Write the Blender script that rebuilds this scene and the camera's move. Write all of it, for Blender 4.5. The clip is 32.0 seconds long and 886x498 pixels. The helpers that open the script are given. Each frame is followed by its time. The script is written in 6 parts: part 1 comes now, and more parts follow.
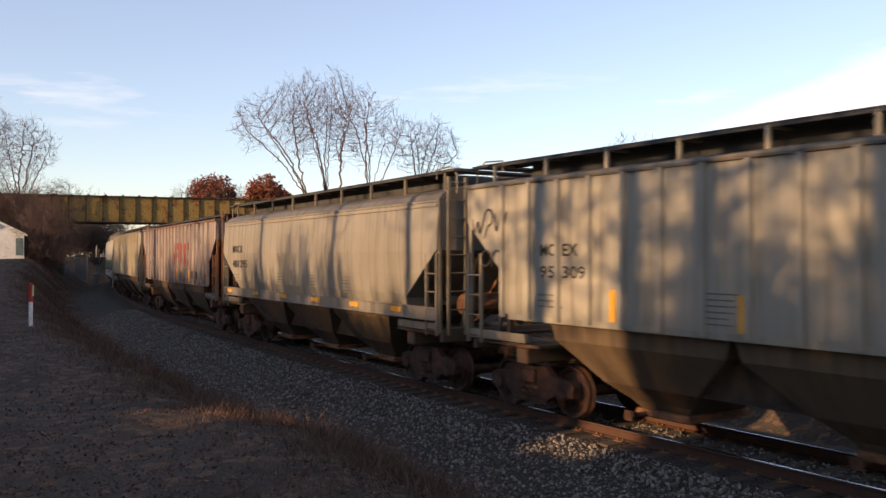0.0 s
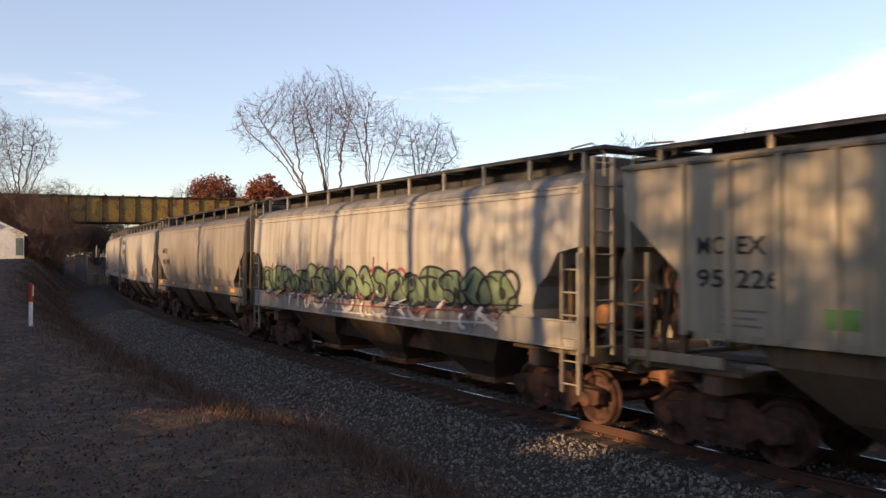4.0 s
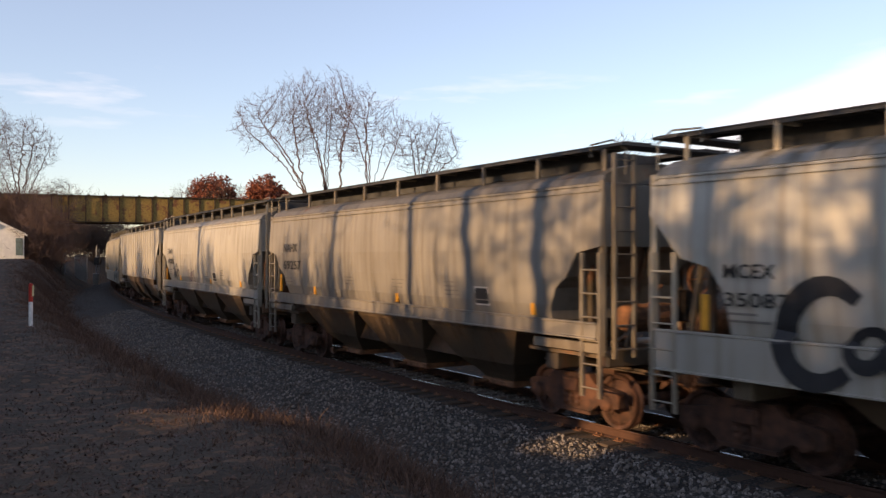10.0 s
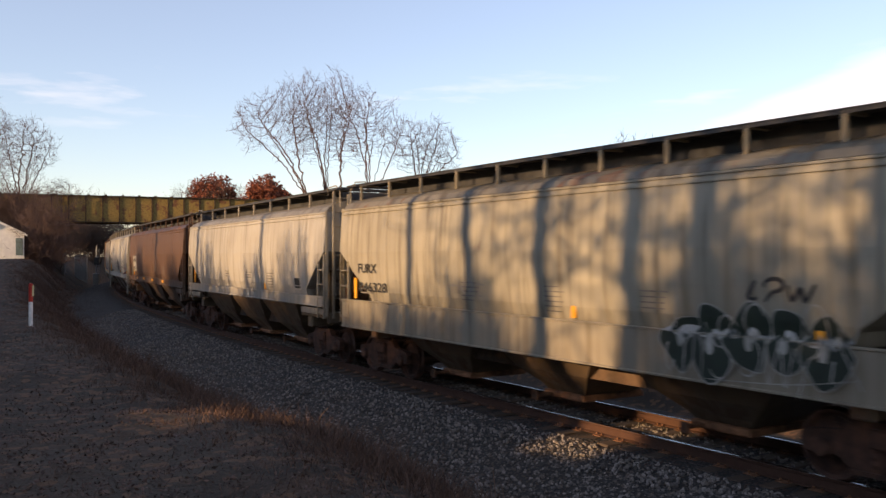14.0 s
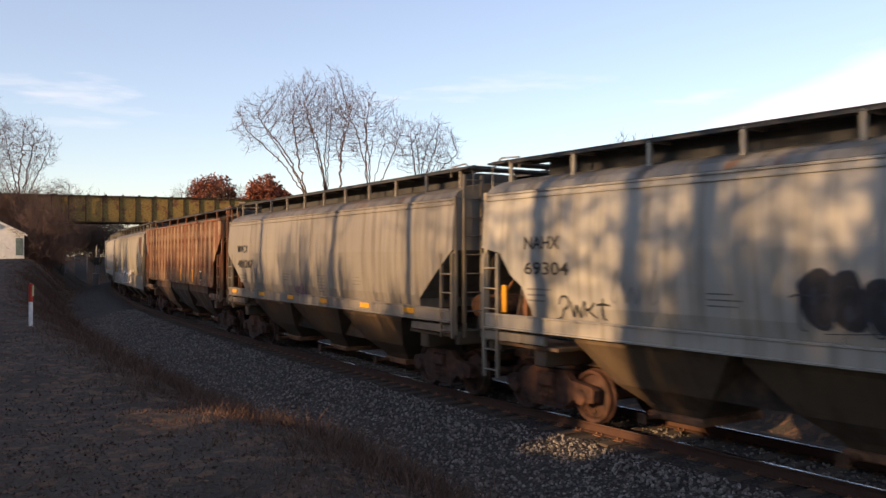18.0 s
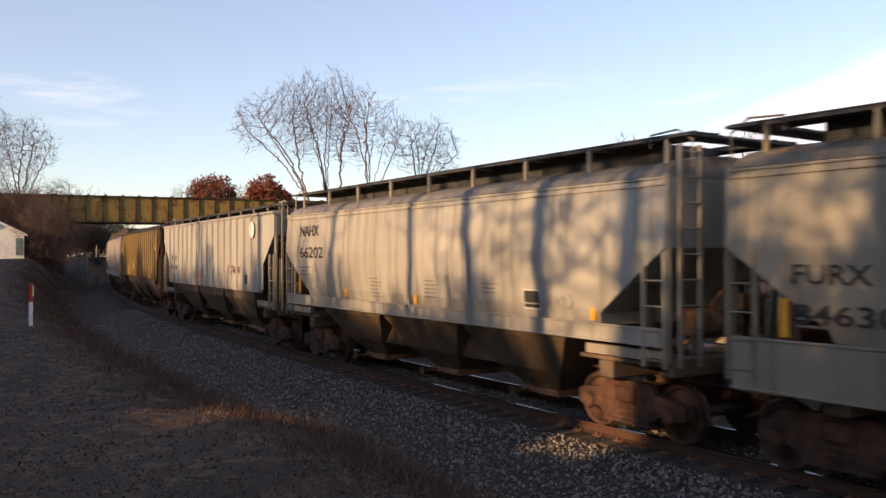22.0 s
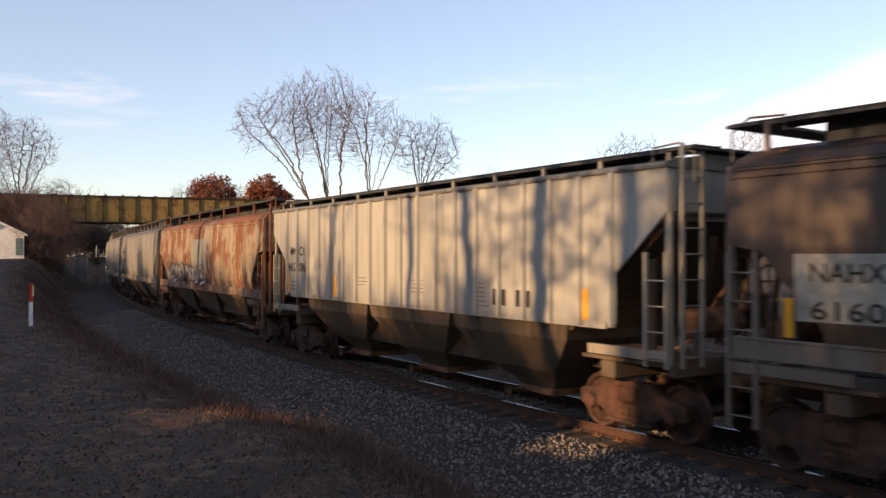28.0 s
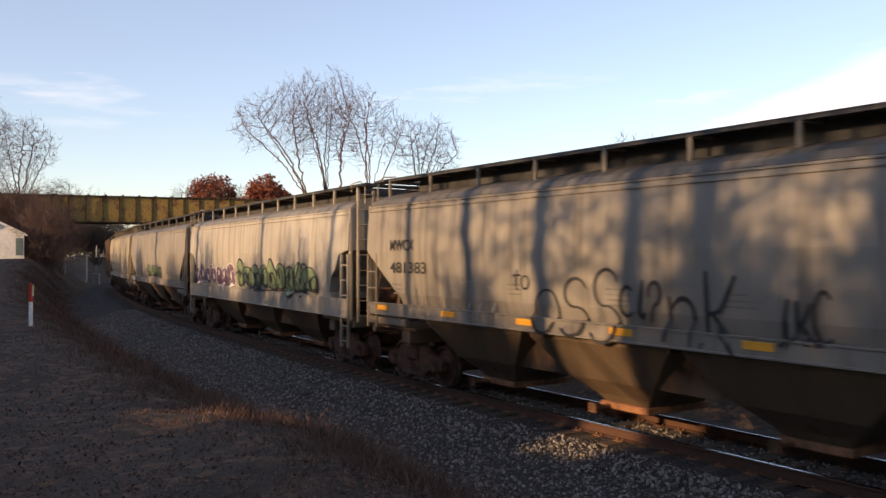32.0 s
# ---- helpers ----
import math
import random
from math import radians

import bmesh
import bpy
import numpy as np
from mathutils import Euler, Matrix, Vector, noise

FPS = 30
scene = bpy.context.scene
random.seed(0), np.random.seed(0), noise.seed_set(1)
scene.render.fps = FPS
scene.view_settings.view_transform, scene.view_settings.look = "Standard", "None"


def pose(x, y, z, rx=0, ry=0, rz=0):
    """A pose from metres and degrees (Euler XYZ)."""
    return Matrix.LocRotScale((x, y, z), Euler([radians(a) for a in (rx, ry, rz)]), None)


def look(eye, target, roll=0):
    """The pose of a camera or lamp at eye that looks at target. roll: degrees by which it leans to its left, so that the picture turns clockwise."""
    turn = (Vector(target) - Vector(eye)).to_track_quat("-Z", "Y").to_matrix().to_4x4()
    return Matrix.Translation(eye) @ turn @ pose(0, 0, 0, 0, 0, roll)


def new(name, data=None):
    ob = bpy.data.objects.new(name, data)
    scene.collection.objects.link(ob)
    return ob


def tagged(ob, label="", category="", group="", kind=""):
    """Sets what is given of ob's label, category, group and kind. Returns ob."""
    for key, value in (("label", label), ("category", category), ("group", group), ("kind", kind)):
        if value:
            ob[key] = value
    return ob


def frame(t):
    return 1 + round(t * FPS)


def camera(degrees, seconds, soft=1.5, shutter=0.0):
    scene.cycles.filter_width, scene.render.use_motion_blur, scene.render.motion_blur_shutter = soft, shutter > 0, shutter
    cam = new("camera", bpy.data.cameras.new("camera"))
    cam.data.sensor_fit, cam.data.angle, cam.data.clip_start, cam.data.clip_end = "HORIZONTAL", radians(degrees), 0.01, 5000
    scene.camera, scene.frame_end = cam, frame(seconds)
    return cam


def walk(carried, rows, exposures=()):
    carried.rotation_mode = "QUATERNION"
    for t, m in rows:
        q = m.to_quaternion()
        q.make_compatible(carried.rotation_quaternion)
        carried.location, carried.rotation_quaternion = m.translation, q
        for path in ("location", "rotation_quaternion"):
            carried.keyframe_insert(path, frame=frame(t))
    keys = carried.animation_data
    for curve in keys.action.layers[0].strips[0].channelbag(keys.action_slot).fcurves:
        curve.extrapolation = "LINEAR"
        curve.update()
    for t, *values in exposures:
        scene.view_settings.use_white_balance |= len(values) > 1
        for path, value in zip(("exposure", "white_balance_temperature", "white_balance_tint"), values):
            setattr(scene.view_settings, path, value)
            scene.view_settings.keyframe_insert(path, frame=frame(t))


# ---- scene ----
EYE = (0.0, 0.0, 2.887)
cam = camera(54.87, 32.0, soft=1.4, shutter=0.2)
VIEW = look(EYE, (0.0, 100.0, 2.887 + 0.88))
walk(cam, [(0.0, VIEW), (32.0, VIEW)], [(0.0, 0.80, 7200, 24), (32.0, 0.80, 7200, 24)])

# ---- sun, sky and exposure ----
SUN_ELEV, SUN_AZ = radians(13.5), radians(232.0)      # azimuth clockwise from +y
TO_SUN = Vector((math.sin(SUN_AZ) * math.cos(SUN_ELEV), math.cos(SUN_AZ) * math.cos(SUN_ELEV), math.sin(SUN_ELEV)))


def build_light():
    w = bpy.data.worlds.new("evening_sky")
    scene.world = w
    w.use_nodes = True
    nt = w.node_tree
    nt.nodes.clear()
    out = nt.nodes.new("ShaderNodeOutputWorld")
    bg = nt.nodes.new("ShaderNodeBackground")
    sky = nt.nodes.new("ShaderNodeTexSky")
    sky.sky_type = "NISHITA"
    sky.sun_disc = False
    sky.sun_elevation = SUN_ELEV
    sky.sun_rotation = SUN_AZ
    sky.air_density, sky.dust_density, sky.ozone_density = 1.0, 0.3, 2.6
    geo = nt.nodes.new("ShaderNodeTexCoord")
    sep = nt.nodes.new("ShaderNodeSeparateXYZ")
    nt.links.new(geo.outputs["Generated"], sep.inputs[0])

    def math_node(op, a, b=None, clamp=False):
        n = nt.nodes.new("ShaderNodeMath")
        n.operation, n.use_clamp = op, clamp
        for i, v in enumerate((a, b)):
            if v is None:
                continue
            if isinstance(v, (int, float)):
                n.inputs[i].default_value = v
            else:
                nt.links.new(v, n.inputs[i])
        return n.outputs[0]

    # thin high cloud: streaks drawn out sideways on a flat layer overhead
    up = math_node("ADD", math_node("MAXIMUM", sep.outputs[2], 0.0), 0.06)
    cx, cy = math_node("DIVIDE", sep.outputs[0], up), math_node("DIVIDE", sep.outputs[1], up)
    comb = nt.nodes.new("ShaderNodeCombineXYZ")
    nt.links.new(math_node("MULTIPLY", cx, 0.55), comb.inputs[0])
    nt.links.new(math_node("MULTIPLY", cy, 0.9), comb.inputs[1])
    noi = nt.nodes.new("ShaderNodeTexNoise")
    noi.inputs["Scale"].default_value, noi.inputs["Detail"].default_value = 0.9, 7.0
    noi.inputs["Roughness"].default_value, noi.inputs["Distortion"].default_value = 0.55, 0.5
    nt.links.new(comb.outputs[0], noi.inputs["Vector"])
    wisps = math_node("MULTIPLY", math_node("SUBTRACT", noi.outputs[0], 0.53), 3.2, True)
    wisps = math_node("MULTIPLY", wisps, 0.45)
    # flat streaks low over the horizon
    low = nt.nodes.new("ShaderNodeCombineXYZ")
    nt.links.new(math_node("MULTIPLY", sep.outputs[0], 5.0), low.inputs[0])
    nt.links.new(math_node("MULTIPLY", sep.outputs[1], 5.0), low.inputs[1])
    nt.links.new(math_node("MULTIPLY", sep.outputs[2], 34.0), low.inputs[2])
    flat = nt.nodes.new("ShaderNodeTexNoise")
    flat.inputs["Scale"].default_value, flat.inputs["Detail"].default_value, flat.inputs["Roughness"].default_value = 1.0, 6.0, 0.55
    nt.links.new(low.outputs[0], flat.inputs["Vector"])
    belt = math_node("SUBTRACT", 1.0, math_node("MULTIPLY", math_node("ABSOLUTE", math_node("SUBTRACT", sep.outputs[2], 0.175)), 13.0), True)
    streaks = math_node("MULTIPLY", math_node("MULTIPLY", math_node("SUBTRACT", flat.outputs[0], 0.50), 5.0, True), math_node("MULTIPLY", belt, 0.5))
    wisps = math_node("MAXIMUM", wisps, streaks)
    # one broad bank of cirrus with a slanting edge
    edge = math_node("SUBTRACT", math_node("MULTIPLY", sep.outputs[0], 0.424), sep.outputs[2])
    edge = math_node("ADD", edge, 0.036)
    edge = math_node("ADD", edge, math_node("MULTIPLY", math_node("SUBTRACT", noi.outputs[0], 0.5), 0.06))
    bank = math_node("MULTIPLY", math_node("MULTIPLY", math_node("MULTIPLY", edge, 30.0, True), math_node("MULTIPLY", math_node("SUBTRACT", sep.outputs[0], 0.16), 6.0, True), True), 0.9)
    cover = math_node("MAXIMUM", wisps, bank)
    haze = math_node("MULTIPLY", math_node("SUBTRACT", 1.0, math_node("MULTIPLY", sep.outputs[2], 4.0), True), 0.10)
    cover = math_node("MAXIMUM", math_node("MAXIMUM", cover, haze), 0.14)
    tint = nt.nodes.new("ShaderNodeMix")
    tint.data_type = "RGBA"
    tint.inputs[7].default_value = (*CLOUD, 1.0)
    nt.links.new(cover, tint.inputs[0])
    nt.links.new(sky.outputs[0], tint.inputs[6])
    nt.links.new(tint.outputs[2], bg.inputs[0])
    bg.inputs[1].default_value = SKY_STRENGTH
    nt.links.new(bg.outputs[0], out.inputs[0])
    lamp = bpy.data.lights.new("sun", "SUN")
    lamp.energy, lamp.angle, lamp.color = SUN_POWER, radians(0.5), (1.0, 0.71, 0.37)
    ob = new("sun", lamp)
    ob.matrix_world = look((TO_SUN * 200)[:], (0, 0, 0))


SKY_STRENGTH, SUN_POWER, CLOUD = 0.14, 4.5, (4.72, 4.95, 5.10)
build_light()

# ---- the track's line: a wide curve, run out straight at both ends ----
X0, Y0, TH0, CURVE = 0.20, 20.14, -1.0138, 0.0027
S_IN, S_OUT = -150.0, 60.0


def on_track(s, off=0.0):
    """Place and heading at s metres along the track, off metres to the camera's side."""
    c = min(max(s, S_IN), S_OUT)
    a = TH0 + CURVE * c
    x = X0 + (math.sin(a) - math.sin(TH0)) / CURVE + (s - c) * math.cos(a)
    y = Y0 - (math.cos(a) - math.cos(TH0)) / CURVE + (s - c) * math.sin(a)
    return x + math.sin(a) * off, y - math.cos(a) * off, a


def track_off(x, y):
    """Distance from the track's centre line (positive on the camera's side) and s, for arrays."""
    cx = X0 - math.sin(TH0) / CURVE
    cy = Y0 + math.cos(TH0) / CURVE
    rad = 1.0 / CURVE
    dx, dy = x - cx, y - cy
    ang = np.arctan2(dx, -dy)            # equals the heading on the circle
    s = (ang - TH0) / CURVE
    o = np.hypot(dx, dy) - rad
    for lim, far in ((S_IN, -1), (S_OUT, 1)):
        px, py, a = on_track(lim)
        t = (x - px) * math.cos(a) + (y - py) * math.sin(a)
        oo = (x - px) * math.sin(a) - (y - py) * math.cos(a)
        hit = (s * far > lim * far) & (t * far > 0)
        s = np.where(hit, lim + t, s)
        o = np.where(hit, oo, o)
    return o, s


def rolled(t):
    """Metres the train has gone at t seconds."""
    return 13.471 * t + 0.00524 * t * t / 2 + 0.0000760 * t ** 3


def smooth(a, b, x):
    u = np.clip((x - a) / (b - a), 0, 1)
    return u * u * (3 - 2 * u)


def wave(x, y, f, ph=0.0):
    return np.sin(x * f + ph + 1.7 * np.sin(y * f * 0.63 + ph)) * np.sin(y * f * 0.91 - ph + 1.3 * np.sin(x * f * 0.47))


def ground_z(x, y):
    """Height of the ground; the rail heads are at 0."""
    x, y = np.asarray(x, float), np.asarray(y, float)
    o, s = track_off(x, y)
    top = 1.02 + 1.55 * smooth(30, 66, y) + 0.12 * smooth(12, -10, y)
    near = -0.72 + (top + 0.72) * smooth(4.3, 8.2, o + 0.35 * wave(x, y, 0.55, 0.4))
    far = -0.72 + 2.5 * smooth(3.6, 7.6, -o)
    z = np.where(o > 0, near, far)
    rough = 0.05 * wave(x, y, 1.9) + 0.03 * wave(x, y, 4.3, 2.0) + 0.10 * wave(x, y, 0.35, 1.0)
    return z + rough * smooth(3.6, 6.0, np.abs(o))


# ---- materials ----
MATS = {}


class Nodes:
    """A short hand for node materials."""

    def __init__(self, name):
        self.mat = bpy.data.materials.new(name)
        self.mat.use_nodes = True
        self.nt = self.mat.node_tree
        self.bsdf = self.nt.nodes["Principled BSDF"]
        self.co = None

    def put(self, where, v):
        if isinstance(v, bpy.types.NodeSocket):
            self.nt.links.new(v, where)
        elif isinstance(v, (tuple, list)):
            where.default_value = (*v, 1.0) if len(v) == 3 and len(where.default_value) == 4 else v
        else:
            where.default_value = v

    def coord(self, scale=(1, 1, 1), shift=(0, 0, 0)):
        if self.co is None:
            self.co = self.nt.nodes.new("ShaderNodeTexCoord").outputs["Object"]
        m = self.nt.nodes.new("ShaderNodeMapping")
        self.put(m.inputs[0], self.co)
        m.inputs["Scale"].default_value = scale
        m.inputs["Location"].default_value = shift
        return m.outputs[0]

    def noise(self, scale, detail=4.0, vec=None, rough=0.55, dist=0.0):
        n = self.nt.nodes.new("ShaderNodeTexNoise")
        self.put(n.inputs["Vector"], vec if vec is not None else self.coord())
        n.inputs["Scale"].default_value, n.inputs["Detail"].default_value = scale, detail
        n.inputs["Roughness"].default_value, n.inputs["Distortion"].default_value = rough, dist
        return n.outputs[0]

    def voronoi(self, scale, vec=None, out="Color"):
        n = self.nt.nodes.new("ShaderNodeTexVoronoi")
        self.put(n.inputs["Vector"], vec if vec is not None else self.coord())
        n.inputs["Scale"].default_value = scale
        return n.outputs[out]

    def ramp(self, v, lo, hi):
        n = self.nt.nodes.new("ShaderNodeMapRange")
        n.interpolation_type = "SMOOTHSTEP"
        self.put(n.inputs[0], v)
        n.inputs[1].default_value, n.inputs[2].default_value = lo, hi
        return n.outputs[0]

    def mix(self, f, a, b, mode="MIX"):
        n = self.nt.nodes.new("ShaderNodeMix")
        n.data_type, n.blend_type = "RGBA", mode
        self.put(n.inputs[0], f)
        self.put(n.inputs[6], a)
        self.put(n.inputs[7], b)
        return n.outputs[2]

    def math(self, op, a, b=0.0):
        n = self.nt.nodes.new("ShaderNodeMath")
        n.operation = op
        self.put(n.inputs[0], a)
        self.put(n.inputs[1], b)
        return n.outputs[0]

    def axis(self, i):
        n = self.nt.nodes.new("ShaderNodeSeparateXYZ")
        self.put(n.inputs[0], self.coord())
        return n.outputs[i]

    def random(self, island=False):
        if island:
            return self.nt.nodes.new("ShaderNodeNewGeometry").outputs["Random Per Island"]
        return self.nt.nodes.new("ShaderNodeObjectInfo").outputs["Random"]

    def done(self, color, rough=0.8, metal=0.0, bump=None, strength=0.3, dist=0.02, spec=0.4):
        self.put(self.bsdf.inputs["Base Color"], color)
        self.put(self.bsdf.inputs["Roughness"], rough)
        self.put(self.bsdf.inputs["Metallic"], metal)
        self.bsdf.inputs["Specular IOR Level"].default_value = spec
        if bump is not None:
            b = self.nt.nodes.new("ShaderNodeBump")
            b.inputs["Strength"].default_value, b.inputs["Distance"].default_value = strength, dist
            self.put(b.inputs["Height"], bump)
            self.nt.links.new(b.outputs[0], self.bsdf.inputs["Normal"])
        return self.mat


def paint(name, base, rust=0.2, grime=0.4, seed=0.0, rust_col=(0.11, 0.044, 0.022), rough=0.55, run_down=0.2):
    """Old car paint: run-down streaks, rust blotches and road grime, in the car's own metres."""
    if name in MATS:
        return MATS[name]
    n = Nodes(name)
    sh = (seed * 7.3, seed * 3.1, seed * 5.7)
    tone = n.noise(0.45, 3.0, n.coord(shift=sh))
    col = n.mix(n.ramp(tone, 0.3, 0.75), [c * 0.86 for c in base], [min(1, c * 1.08) for c in base])
    streak = n.noise(1.0, 5.0, n.coord((5.5, 2.0, 0.28), sh), 0.6)
    col = n.mix(n.math("MULTIPLY", n.ramp(streak, 0.44, 0.68), grime), col, [base[0] * 0.46, base[1] * 0.42, base[2] * 0.36])
    blotch = n.noise(0.9, 5.0, n.coord((1.0, 1.0, 0.8), (seed * 2.3, seed, seed * 4.1)), 0.6)
    col = n.mix(n.math("MULTIPLY", n.ramp(blotch, 0.50, 0.70), 0.35 * grime), col, [base[0] * 0.62, base[1] * 0.55, base[2] * 0.46])
    patch = n.noise(1.0, 6.0, n.coord((0.95, 1.0, 0.75), sh), 0.66, 0.3)
    run = n.noise(1.0, 4.0, n.coord((4.5, 3.0, 0.45), sh), 0.6)
    both = n.math("ADD", n.math("MULTIPLY", patch, 1.0 - run_down), n.math("MULTIPLY", run, run_down))
    edge = 0.72 - 0.32 * rust
    rusty = n.ramp(both, edge, edge + 0.10)
    rcol = n.mix(n.noise(3.0, 5.0), rust_col, [c * 1.8 for c in rust_col])
    col = n.mix(n.math("MULTIPLY", rusty, min(1.0, 0.25 + rust * 0.9)), col, rcol)
    dust = n.math("MULTIPLY", n.ramp(n.math("ADD", n.axis(2), n.math("MULTIPLY", streak, 1.2)), 2.9, 1.9), 0.45 * grime)
    col = n.mix(dust, col, (0.13, 0.095, 0.065))
    fine = n.noise(14.0, 4.0)
    col = n.mix(n.ramp(fine, 0.62, 0.8), col, [c * 0.72 for c in base])
    bump = n.math("ADD", n.noise(0.9, 3.0, n.coord(shift=sh)), n.math("MULTIPLY", fine, 0.06))
    MATS[name] = n.done(col, n.mix(rusty, (rough,) * 3, (0.9,) * 3), 0.0, bump, 0.35, 0.06)
    return MATS[name]


def simple(name, base, rough=0.8, metal=0.0, vary=0.3, scale=6.0, bump=0.2, other=None, spec=0.4):
    if name in MATS:
        return MATS[name]
    n = Nodes(name)
    big = n.noise(scale * 0.18, 3.0)
    small = n.noise(scale, 5.0)
    f = n.math("ADD", n.math("MULTIPLY", big, 0.5), n.math("MULTIPLY", small, 0.5))
    lo = [c * (1 - vary) for c in base]
    hi = [min(1, c * (1 + vary)) for c in (other or base)]
    MATS[name] = n.done(n.mix(n.ramp(f, 0.35, 0.65), lo, hi), rough, metal, small, bump, 0.02, spec)
    return MATS[name]


def truck_grime():
    return simple("truck_grime", (0.034, 0.016, 0.010), 0.85, 0.0, 0.5, 5.0, 0.4, (0.075, 0.032, 0.018))


def rust_steel():
    return simple("rusty_steel", (0.10, 0.045, 0.022), 0.85, 0.0, 0.55, 5.0, 0.4, (0.17, 0.075, 0.035))


def grime_black():
    return simple("grimy_underframe", (0.030, 0.023, 0.018), 0.85, 0.0, 0.5, 4.0, 0.3, (0.075, 0.045, 0.028))


def roof_dark():
    return simple("dark_roof_walk", (0.035, 0.035, 0.036), 0.7, 0.0, 0.35, 8.0, 0.2)


# ---- mesh helpers ----
def box(bm, x0, x1, y0, y1, z0, z1, bevel=0.0):
    vs = [bm.verts.new((x, y, z)) for x in (x0, x1) for y in (y0, y1) for z in (z0, z1)]
    fs = [bm.faces.new([vs[i] for i in q]) for q in ((0, 1, 3, 2), (4, 6, 7, 5), (0, 4, 5, 1), (2, 3, 7, 6), (0, 2, 6, 4), (1, 5, 7, 3))]
    if bevel:
        es = list({e for f in fs for e in f.edges})
        bmesh.ops.bevel(bm, geom=es, offset=bevel, segments=1, affect="EDGES", clamp_overlap=True)


def prism(bm, pts, y0, y1):
    """A polygon in x and z, drawn out from y0 to y1."""
    a = [bm.verts.new((x, y0, z)) for x, z in pts]
    b = [bm.verts.new((x, y1, z)) for x, z in pts]
    bm.faces.new(a)
    bm.faces.new(b[::-1])
    for i in range(len(pts)):
        j = (i + 1) % len(pts)
        bm.faces.new((a[j], a[i], b[i], b[j]))


def loft(bm, rings, closed=True, caps=True):
    rows = [[bm.verts.new(p) for p in r] for r in rings]
    n = len(rings[0])
    for r0, r1 in zip(rows, rows[1:]):
        for i in range(n if closed else n - 1):
            j = (i + 1) % n
            bm.faces.new((r0[i], r0[j], r1[j], r1[i]))
    if caps and closed:
        bm.faces.new(rows[0][::-1])
        bm.faces.new(rows[-1])


def rod(bm, pts, r, n=6):
    """A round bar through points."""
    pts = [Vector(p) for p in pts]
    rings = []
    for i, p in enumerate(pts):
        d = (pts[min(i + 1, len(pts) - 1)] - pts[max(i - 1, 0)]).normalized()
        u = d.cross(Vector((0, 0, 1)) if abs(d.z) < 0.9 else Vector((1, 0, 0))).normalized()
        v = d.cross(u)
        rr = r[i] if isinstance(r, (list, tuple)) else r
        rings.append([p + (u * math.cos(k * math.tau / n) + v * math.sin(k * math.tau / n)) * rr for k in range(n)])
    loft(bm, rings)


def disc(bm, x, y0, y1, z, prof, n=20):
    """A turned piece about an axle along y: prof is (radius, share of the way from y0 to y1)."""
    rings = [[(x + r * math.cos(k * math.tau / n), y0 + (y1 - y0) * f, z + r * math.sin(k * math.tau / n)) for k in range(n)] for r, f in prof]
    loft(bm, rings)


def finish(bm, name, smooth_it=False):
    bmesh.ops.recalc_face_normals(bm, faces=bm.faces)
    me = bpy.data.meshes.new(name)
    bm.to_mesh(me)
    bm.free()
    if smooth_it:
        me.polygons.foreach_set("use_smooth", [True] * len(me.polygons))
    return me


def part(name, data, material, parent, label="", m=None):
    """Links a bmesh or a shared mesh as one object under a thing or a part."""
    me = finish(data, name) if isinstance(data, bmesh.types.BMesh) else data
    ob = new(name, me)
    if parent is not None:
        ob.parent = parent
    if m is not None:
        ob.matrix_basis = m
    if material is not None:
        if not me.materials:
            me.materials.append(None)
        ob.material_slots[0].link = "OBJECT"
        ob.material_slots[0].material = material
    if label:
        ob["label"] = label
    return ob


def thing(name, x=0, y=0, z=0, rz=0, label="", category="", group="", kind=""):
    ob = new(name)
    ob.empty_display_size = 0.3
    ob.matrix_basis = pose(x, y, z, 0, 0, rz)
    return tagged(ob, label, category, group, kind)


def from_lists(name, verts, faces):
    me = bpy.data.meshes.new(name)
    me.from_pydata(verts, [], faces)
    me.update()
    return me


# ---- ground, ballast and track ----
def mat_ground():
    n = Nodes("earth_with_dead_grass_and_leaves")
    a, b, c = n.noise(0.35, 4.0), n.noise(2.4, 6.0), n.noise(22.0, 5.0)
    col = n.mix(n.ramp(a, 0.35, 0.65), (0.040, 0.032, 0.025), (0.070, 0.055, 0.042))
    col = n.mix(n.ramp(b, 0.45, 0.68), col, (0.088, 0.058, 0.042))
    col = n.mix(n.ramp(c, 0.5, 0.72), col, (0.030, 0.024, 0.019))
    leaf = n.voronoi(9.0, n.coord((1, 1, 0.2)))
    lf = n.nt.nodes.new("ShaderNodeSeparateColor")
    n.put(lf.inputs[0], leaf)
    col = n.mix(n.math("MULTIPLY", n.ramp(lf.outputs[0], 0.78, 0.82), 0.6), col, (0.17, 0.095, 0.055))
    hgt = n.math("ADD", n.math("MULTIPLY", b, 0.6), n.math("MULTIPLY", c, 0.5))
    return n.done(col, 0.95, 0.0, hgt, 0.8, 0.06, 0.2)


